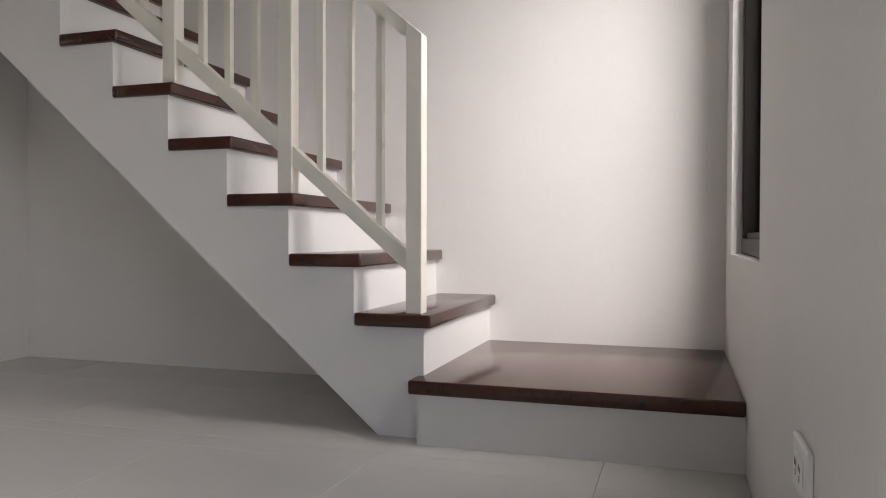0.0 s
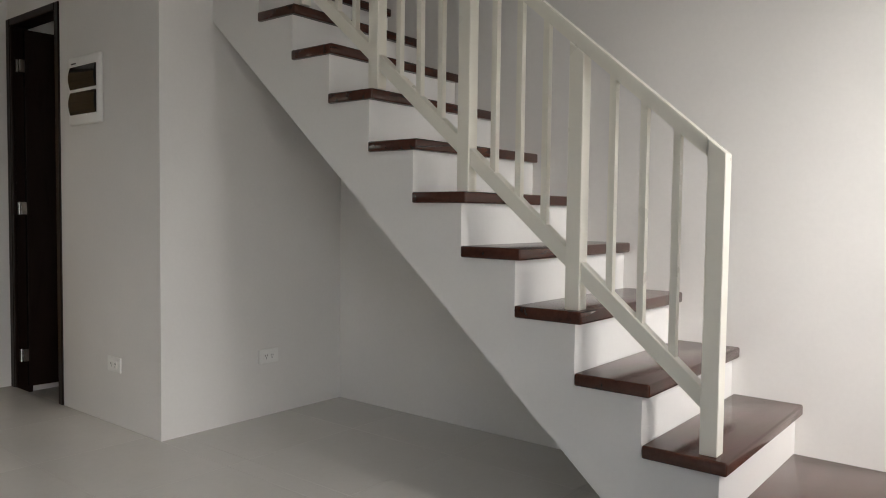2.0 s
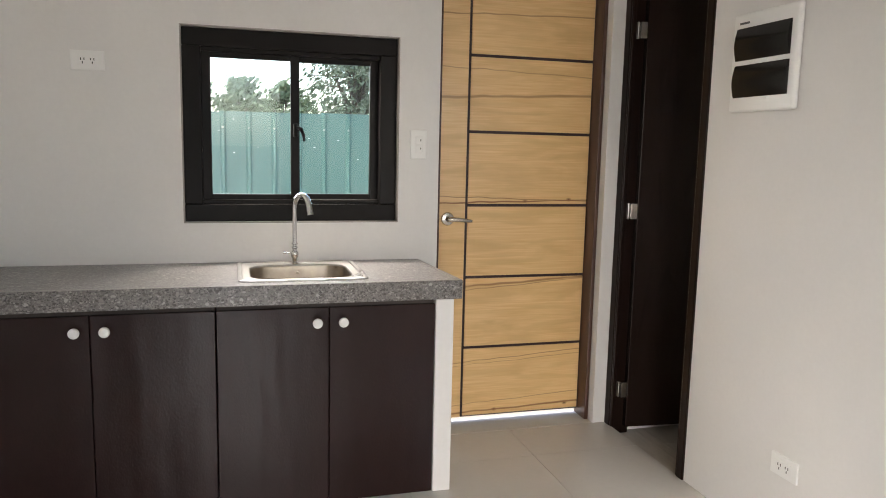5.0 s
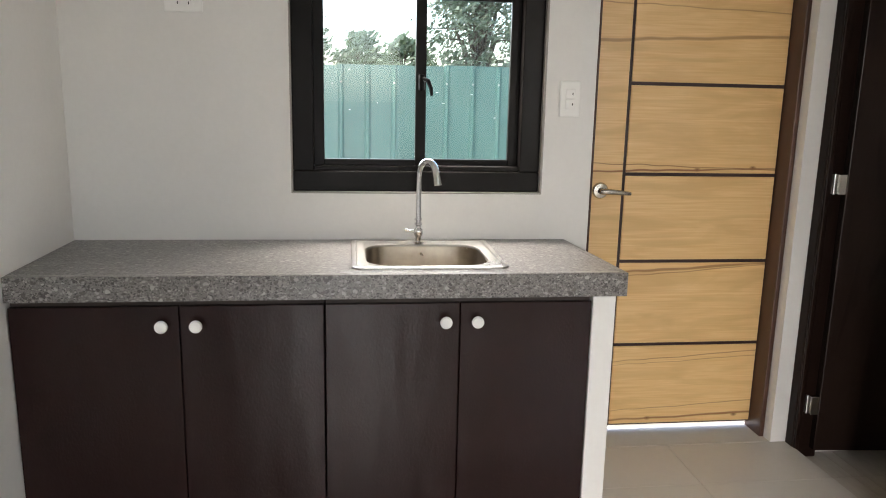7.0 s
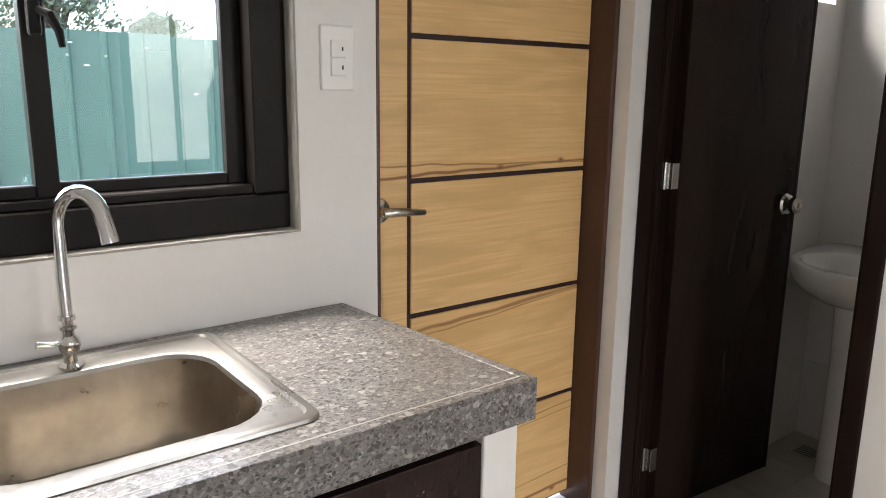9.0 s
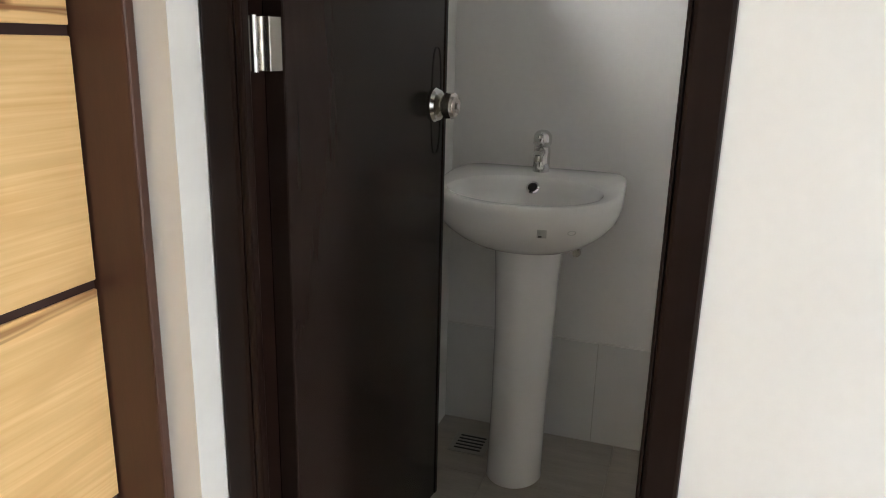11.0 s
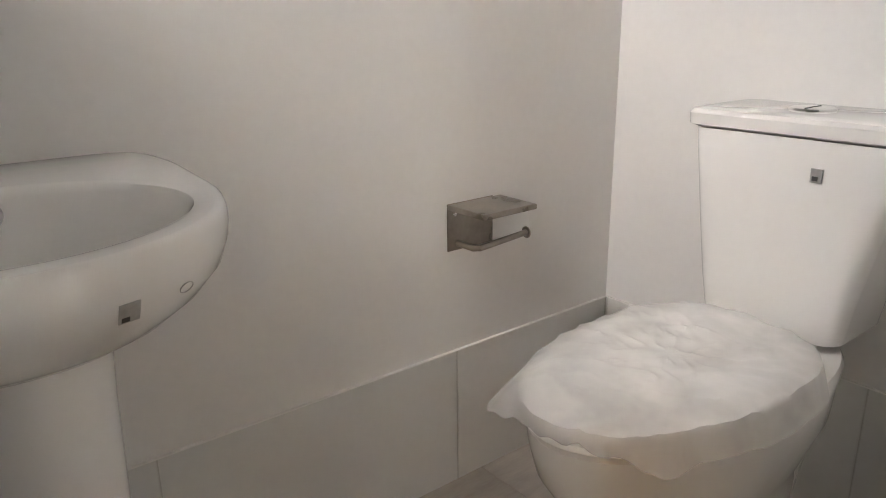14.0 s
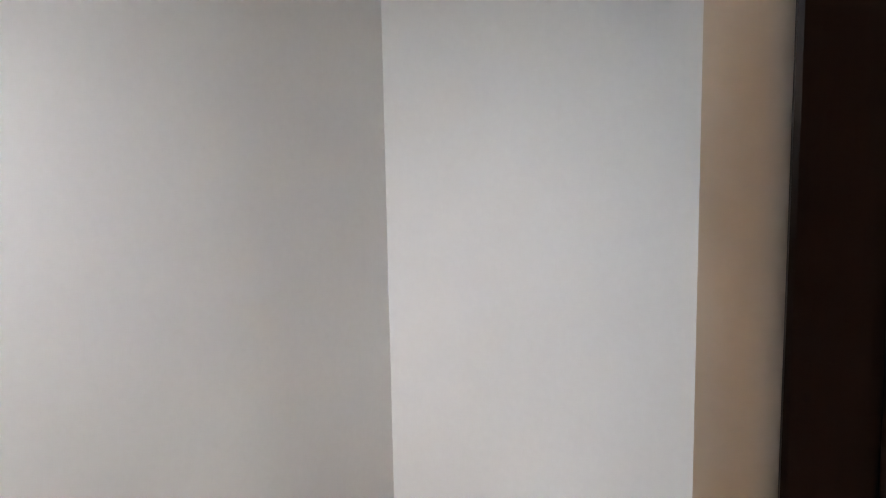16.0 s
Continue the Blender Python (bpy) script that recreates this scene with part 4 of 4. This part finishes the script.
SM = on_basin(-4.269, 0.644)
st = part("sticker", stuck(box(bmesh.new(), (-0.0105, -0.0008, -0.0105), (0.0105, 0.0004, 0.0105)), SM), M_STICK, basin, "small silver square sticker")
part("sticker_print", stuck(box(bmesh.new(), (-0.008, -0.0014, -0.009), (0.0, -0.0009, -0.004)), SM), M_INK, st)
part("printed_mark", stuck(tube([(0.009 * math.cos(a), -0.0004, 0.0055 * math.sin(a)) for a in (2 * math.pi * k / 16 for k in range(17))], 0.0006, 5), on_basin(-4.208, 0.647)), M_STICK, basin, "small grey oval printed mark")

# basin tap
bt = thing("basin_tap", (-4.343, 3.022, RZ), "chrome single-lever mixer tap on the basin", "tap")
bx, by = -4.343, 3.012
part("tap_body", lathe([(0.0, 0), (0.0215, 0.0), (0.0215, 0.052), (0.0205, 0.062), (0.0205, 0.064), (0.0, 0.065)], (bx, by, RZ - 0.001)), M_CHROME, bt, "", True)
part("lever_cap", lathe([(0.0, 0), (0.0205, 0.0), (0.0232, 0.004), (0.0238, 0.014), (0.0225, 0.026), (0.0165, 0.035), (0.007, 0.039), (0.0, 0.0395)], (bx, by, RZ + 0.066)), M_CHROME, bt, "", True)
part("lever", soft_box((bx - 0.006, by - 0.052, RZ + 0.087), (bx + 0.006, by - 0.008, RZ + 0.096), 0.003, 2), M_CHROME, bt, "", True)
part("spout", tube([(bx, by - 0.010, RZ + 0.050), (bx, by - 0.030, RZ + 0.052), (bx, by - 0.052, RZ + 0.047)], [0.013, 0.0125, 0.012], 16), M_CHROME, bt, "", True)
part("aerator", tube([(bx, by - 0.046, RZ + 0.046), (bx, by - 0.046, RZ + 0.030)], 0.0095, 14), M_NICKEL, bt, "", True)
# stop valve below the basin
vv = thing("stop_valve", (-4.240, 3.06, 0.50), "small chrome stop valve below the basin", "valve")
part("valve_body", tube([(-4.240, 3.079, 0.513), (-4.240, 3.035, 0.513)], 0.009, 12), M_CHROME, vv, "", True)
part("valve_handle", tube([(-4.240, 3.040, 0.513), (-4.240, 3.026, 0.513)], [0.012, 0.010], 10), M_NICKEL, vv, "", True)
part("hose", tube([(-4.240, 3.045, 0.508), (-4.227, 3.042, 0.55), (-4.245, 3.035, 0.60), (-4.27, 3.03, 0.64)], 0.005, 8), M_STEEL, vv, "", True)

# paper holder
ph = thing("paper_holder", (-3.52, 3.08, 0.50), "brushed steel toilet paper holder with shelf", "paper holder")
part("back_plate", soft_box((-3.586, 3.0765, 0.462), (-3.470, 3.0795, 0.556), 0.001, 1), M_HOLDER, ph)
part("shelf", soft_box((-3.586, 2.972, 0.5445), (-3.452, 3.0765, 0.5555), 0.003, 2), M_HOLDER, ph)
part("roll_bar", tube([(-3.562, 3.076, 0.476), (-3.562, 3.030, 0.476), (-3.555, 3.018, 0.478), (-3.54, 3.016, 0.480), (-3.437, 3.016, 0.487)], 0.0062, 12), M_HOLDER, ph, "", True)
part("end_cap", lathe([(0.0, 0), (0.0115, 0.0), (0.012, 0.002), (0.010, 0.005), (0.0, 0.006)], (-3.438, 3.016, 0.487), (1, 0, 0), 20), M_HOLDER, ph, "", True)
for sx in (-3.568, -3.488):
    part("screw", lathe([(0.0, 0), (0.0045, 0.0), (0.0035, 0.0016), (0.0, 0.002)], (sx, 3.0765, 0.534), (0, -1, 0), 12), M_CHROME, ph)

# toilet
toilet = thing("toilet", (-3.45, 2.595, FB), "white ceramic close-coupled toilet with lid closed", "toilet")
TY = 2.595


def egg(z, front, back, half):
    """An egg-shaped outline, blunt towards the cistern."""
    cx, out = -3.52, []
    for k in range(56):
        a = 2 * math.pi * k / 56
        c, s = math.cos(a), math.sin(a)
        x = (cx - front) * c if c < 0 else (back - cx) * math.copysign(abs(c) ** 0.7, c)
        y = half * math.copysign(abs(s) ** (1.0 if c < 0 else 0.8), s)
        out.append((cx + x, TY + y, z))
    return out


part("bowl", loft(bmesh.new(), [egg(FB, -3.70, -3.20, 0.115), egg(FB + 0.02, -3.70, -3.20, 0.115), egg(0.08, -3.68, -3.20, 0.105), egg(0.19, -3.73, -3.20, 0.125),
                                egg(0.28, -3.79, -3.20, 0.158), egg(0.33, -3.806, -3.19, 0.160), egg(0.360, -3.810, -3.18, 0.162), egg(0.367, -3.804, -3.185, 0.158)]), M_CERAMIC, toilet, "", True)
part("seat", loft(bmesh.new(), [egg(0.3685, -3.810, -3.325, 0.161), egg(0.372, -3.816, -3.320, 0.165), egg(0.381, -3.816, -3.320, 0.165), egg(0.384, -3.812, -3.324, 0.162)]), M_PLASTIC, toilet, "", True)
part("lid", loft(bmesh.new(), [egg(0.386, -3.813, -3.323, 0.163), egg(0.389, -3.819, -3.320, 0.166), egg(0.399, -3.818, -3.321, 0.165), egg(0.406, -3.804, -3.332, 0.154), egg(0.409, -3.76, -3.36, 0.122), egg(0.410, -3.65, -3.44, 0.06)]), M_PLASTIC, toilet, "closed white toilet lid", True)
tank = bmesh.new()


def tank_loop(z, xf, half, r=0.035):
    return round_rect((xf - 3.104) / 2, TY, z, (-3.104 - xf) / 2, half, r, 6)


loft(tank, [tank_loop(0.377, -3.285, 0.112), tank_loop(0.384, -3.296, 0.121), tank_loop(0.45, -3.299, 0.132), tank_loop(0.56, -3.293, 0.152), tank_loop(0.66, -3.286, 0.170), tank_loop(0.705, -3.282, 0.178)])
part("cistern", tank, M_CERAMIC, toilet, "", True)
part("cistern_lid", loft(bmesh.new(), [tank_loop(0.7075, -3.284, 0.181, 0.03), tank_loop(0.711, -3.290, 0.187, 0.03), tank_loop(0.730, -3.291, 0.188, 0.03), tank_loop(0.737, -3.286, 0.183, 0.028), tank_loop(0.7395, -3.270, 0.168, 0.02)]), M_CERAMIC, toilet, "", True)
bn = part("flush_button", lathe([(0.0, 0), (0.036, 0.0), (0.037, 0.003), (0.034, 0.006), (0.0, 0.0068)], (-3.205, TY + 0.004, 0.7395)), M_CHROME, toilet, "round chrome dual flush button", True)
part("button_split", box(bmesh.new(), (-3.232, TY + 0.003, 0.7458), (-3.178, TY + 0.005, 0.7468)), M_SLOT, bn)
part("sticker", box(bmesh.new(), (-3.2905, 2.531, 0.642), (-3.2885, 2.549, 0.664)), M_STICK, toilet, "small silver sticker")
part("sticker_print", box(bmesh.new(), (-3.2912, 2.537, 0.645), (-3.2904, 2.546, 0.652)), M_INK, toilet)

# plastic film over the lid
film_bm = bmesh.new()
RINGS, SEG, SKIRT = 30, 168, 9
lid_edge = egg(0.41, -3.819, -3.320, 0.166)


def film_point(i, k):
    """Taut over the lid, then a loose skirt with two pointed flaps."""
    q = k / SEG * 56
    j, f = int(q) % 56, q - int(q)
    ox = lid_edge[j][0] * (1 - f) + lid_edge[(j + 1) % 56][0] * f
    oy = lid_edge[j][1] * (1 - f) + lid_edge[(j + 1) % 56][1] * f
    a = 360.0 * k / SEG
    u = min(1.0, i / RINGS)
    x, y = -3.56 + (ox + 3.56) * u * 1.012, TY + (oy - TY) * u * 1.012
    z = 0.4125 - 0.011 * max(0.0, (u - 0.80) / 0.20) ** 1.6
    wrinkle = 0.0040 * noise.noise((x * 9, y * 9, 0.3)) + 0.0050 * (1 - abs(noise.noise((x * 14 + y * 6, y * 11, 1.7)))) ** 6 + 0.0030 * (1 - abs(noise.noise((x * 31, y * 24 - x * 12, 4.1)))) ** 7
    z += 0.0028 + wrinkle
    if i > RINGS:
        v = (i - RINGS) / SKIRT
        left = math.exp(-((a - 138) / 16) ** 2)
        front = math.exp(-((a - 226) / 9) ** 2)
        side = 1 / (1 + math.exp(-(a - 235) / 8)) * (1 if a < 320 else 0.3)
        drop = 0.022 + 0.034 * left + 0.030 * front + 0.026 * side + 0.008 * noise.noise((a * 0.06, 2.0, 0.0))
        out = 0.003 + 0.052 * left + 0.010 * front + 0.012 * side + 0.004 * noise.noise((a * 0.11, 7.0, 0.0))
        d = Vector((ox + 3.56, oy - TY, 0)).normalized()
        x, y = x + d.x * out * v ** 0.8, y + d.y * out * v ** 0.8
        z -= drop * v + 0.003 * math.sin(a * 0.5) * v * (1 - side)
    return (min(x, -3.312), y, z)


rows = [[film_bm.verts.new(film_point(0, 0))]]
for i in range(1, RINGS + SKIRT + 1):
    rows.append([film_bm.verts.new(film_point(i, k)) for k in range(SEG)])
for k in range(SEG):
    film_bm.faces.new((rows[0][0], rows[1][k], rows[1][(k + 1) % SEG]))
for a, b in zip(rows[1:], rows[2:]):
    for k in range(SEG):
        film_bm.faces.new((a[k], b[k], b[(k + 1) % SEG], a[(k + 1) % SEG]))
tagged(part("plastic_film", film_bm, M_FILM, None, "", True), "crumpled clear plastic film over the toilet lid", "plastic film")

# floor drain
fd = thing("floor_drain", (-4.48, 2.94, FB), "square steel floor drain beside the pedestal", "drain")
part("drain_plate", soft_box((-4.535, 2.885, FB), (-4.430, 2.985, FB + 0.004), 0.001, 1), M_STEEL, fd)
for k in range(5):
    part("drain_slot", box(bmesh.new(), (-4.520, 2.900 + 0.017 * k, FB + 0.0035), (-4.445, 2.907 + 0.017 * k, FB + 0.0046)), M_SLOT, fd)

# ---- behind the house ----
FX = -8.5
fence = thing("fence", (FX, 0, -0.13), "green corrugated metal sheet fence behind the house", "fence")
for k in range(-8, 10):
    y0 = 0.168 + 0.9 * k
    bm = bmesh.new()
    pr = []
    for r in range(4):
        b = y0 + 0.225 * r
        pr += [(b, 0.0), (b + 0.016, 0.022), (b + 0.036, 0.022), (b + 0.052, 0.0), (b + 0.14, 0.0)]
    pr.append((y0 + 0.912, 0.0))
    zt = 1.585 + 0.01 * math.sin(k * 2.1)
    a = [bm.verts.new((FX + d, y, -0.13)) for y, d in pr]
    c = [bm.verts.new((FX + d, y, zt)) for y, d in pr]
    a2 = [bm.verts.new((FX + d - 0.002, y, -0.13)) for y, d in pr]
    c2 = [bm.verts.new((FX + d - 0.002, y, zt)) for y, d in pr]
    for i in range(len(pr) - 1):
        bm.faces.new((a[i], a[i + 1], c[i + 1], c[i]))
        bm.faces.new((a2[i + 1], a2[i], c2[i], c2[i + 1]))
        bm.faces.new((c[i], c[i + 1], c2[i + 1], c2[i]))
    sheet = part("sheet", bm, M_FENCE, fence)
    sheet.location.x += 0.003 * (k % 2)
    if -3 <= k <= 6:
        for r in range(4):
            part("screw", lathe([(0.0, 0), (0.010, 0.0), (0.008, 0.005), (0.0, 0.006)], (FX + 0.026, y0 + 0.225 * r + 0.026, 1.44), (1, 0, 0), 8), M_STEEL, sheet)


def tree(at, height, spread, clumps, leaf_size, mat, label, trunk=0.16, base=0.35, seed=1):
    rnd = random.Random(seed)
    t = thing("tree", at, label, "tree", "trees behind the fence")
    x, y, z = at
    bm = tube([(x, y, z), (x + 0.05, y + 0.08, z + height * 0.3), (x - 0.06, y + 0.02, z + height * 0.65), (x, y, z + height * 0.9)], [trunk, trunk * 0.8, trunk * 0.5, trunk * 0.15], 10)
    centres = []
    for k in range(clumps):
        u = rnd.random() ** 0.8
        zz = z + height * (base + (1 - base) * u)
        rad = spread * (math.sin(math.pi * min(1, 0.18 + 0.78 * u)) ** 0.7) * math.sqrt(rnd.random())
        a = rnd.uniform(0, 2 * math.pi)
        c = Vector((x + rad * math.cos(a), y + rad * math.sin(a), zz))
        centres.append(c)
        if k % 6 == 0:
            tube([(x, y, z + height * (base + 0.5 * u * (1 - base)) * 0.8), (Vector((x, y, zz)) + c) / 2, c], [trunk * 0.3, trunk * 0.18, trunk * 0.06], 6, bm)
    part("trunk", bm, M_BARK, t)
    verts, faces = [], []
    for c in centres:
        cr = spread * rnd.uniform(0.12, 0.24)
        for _ in range(26):
            d = Vector((rnd.gauss(0, 1), rnd.gauss(0, 1), rnd.gauss(0, 0.8)))
            p = c + d * cr * 0.6
            nrm = Vector((rnd.gauss(0, 1), rnd.gauss(0, 1), rnd.gauss(0.6, 1))).normalized()
            s = nrm.orthogonal().normalized()
            w = nrm.cross(s)
            L = leaf_size * rnd.uniform(0.7, 1.3)
            i = len(verts)
            verts += [p - s * L, p - w * L * 0.45, p + s * L, p + w * L * 0.45]
            faces.append((i, i + 1, i + 2, i + 3))
    me = bpy.data.meshes.new("crown")
    me.from_pydata([tuple(v) for v in verts], [], faces)
    me.materials.append(mat)
    cr_ob = new("crown", me)
    cr_ob.parent = t
    cr_ob.matrix_parent_inverse = t.matrix_world.inverted()
    return t


rng = random.Random(5)
tree((-21.5, 3.55, -0.13), 5.6, 1.35, 330, 0.075, M_LEAF2, "tall dense dark green tree behind the fence", 0.2, 0.2, 11)
for k, (ty_, hh, sp_) in enumerate(((-4.6, 2.9, 1.2), (-2.6, 3.2, 1.2), (-0.9, 3.3, 1.0), (0.5, 3.0, 0.95), (1.6, 2.85, 0.9), (5.9, 2.9, 1.3), (8.4, 2.6, 1.2), (10.8, 2.8, 1.4), (13.5, 2.6, 1.4))):
    tree((-19 - rng.uniform(0, 3), ty_, -0.13), hh, sp_, 120, 0.085, M_LEAF, "low bushy green tree behind the fence", 0.08, 0.3, 20 + k)

# ---- floors, piece by piece ----
fl = structure("floor", boxes(((WX, YS, -0.12), (EX, 2.0, -0.006)), ((-3.0, 2.0, -0.12), (EX, YN, -0.006))), M_GROUT, "pale glossy porcelain tiled floor", "floor")
JX, JY, TS = -0.707, 1.503, 0.6


def tiles(parent, x0, x1, y0, y1, jx, jy, sx, sy, z, mat, skip=None):
    cache = {}
    i0, i1 = math.floor((x0 - jx) / sx), math.ceil((x1 - jx) / sx)
    j0, j1 = math.floor((y0 - jy) / sy), math.ceil((y1 - jy) / sy)
    for i in range(i0, i1):
        for j in range(j0, j1):
            xa, xb = max(x0, jx + i * sx) + 0.0005, min(x1, jx + (i + 1) * sx) - 0.0005
            ya, yb = max(y0, jy + j * sy) + 0.0005, min(y1, jy + (j + 1) * sy) - 0.0005
            if xb - xa < 0.01 or yb - ya < 0.01:
                continue
            key = (round(xb - xa, 4), round(yb - ya, 4))
            if key not in cache:
                bm = soft_box((0, 0, -0.006), (key[0], key[1], 0), 0.0007, 1)
                cache[key] = finish("tile", bm, mat)
            ob = new("tile", cache[key])
            ob.parent = parent
            ob.location = (xa, ya, z)


tiles(fl, WX, EX, YS, 2.0, JX, JY, TS, TS, 0.0, M_TILE)
tiles(fl, -3.0, EX, 2.0, YN, JX, JY, TS, TS, 0.0, M_TILE)
bfl = structure("floor_bathroom", boxes(((WX, 2.0, -0.12), (-3.10, YN, FB - 0.006))), M_GROUT, "beige streaked bathroom floor tiles", "floor")
tiles(bfl, WX, -3.965, 2.0, 2.15, -4.4, 2.2, 0.3, 0.3, FB, M_BTILE)
tiles(bfl, WX, -3.10, 2.15, YN, -4.4, 2.2, 0.3, 0.3, FB, M_BTILE)


def wall_tiles(parent, spans, z0, z1, along, const, depth):
    """Skirting tiles on a wall; along is the axis they run along, const the wall's face."""
    for a, b in spans:
        bm = soft_box((0, 0, 0), (b - a - 0.002, depth, z1 - z0), 0.0015, 1)
        ob = new("tile", finish("tile", bm, M_WTILE))
        ob.parent = parent
        if along == "x":
            ob.matrix_local = Matrix.Translation((a + 0.001, const, z0)) @ Matrix.Diagonal((1, -1, 1, 1))
        else:
            ob.matrix_local = Matrix(((0, -1, 0, const), (1, 0, 0, a + 0.001), (0, 0, 1, z0), (0, 0, 0, 1)))


sk = structure("wall_tile_skirting", boxes(((WX + 0.0002, YN - 0.004, FB), (-3.1002, YN - 0.0002, 0.2490)), ((-3.104, 2.1502, FB), (-3.1002, YN - 0.0042, 0.2490))), M_GROUT,
               "white glazed tile skirting round the bathroom", "skirting")
wall_tiles(sk, [(WX, -4.167), (-4.167, -3.567), (-3.567, -3.108)], FB, 0.250, "x", YN - 0.0035, 0.0025)
wall_tiles(sk, [(2.151, 2.48), (2.48, YN - 0.010)], FB, 0.250, "y", -3.1038, 0.0025)
part("sealant_bead", boxes(((WX + 0.001, YN - 0.0075, 0.2501), (-3.1075, YN - 0.0004, 0.2518)), ((-3.1076, 2.158, 0.2501), (-3.1004, YN - 0.008, 0.2518))), M_WALL, sk, "thin white sealant along the tiles")
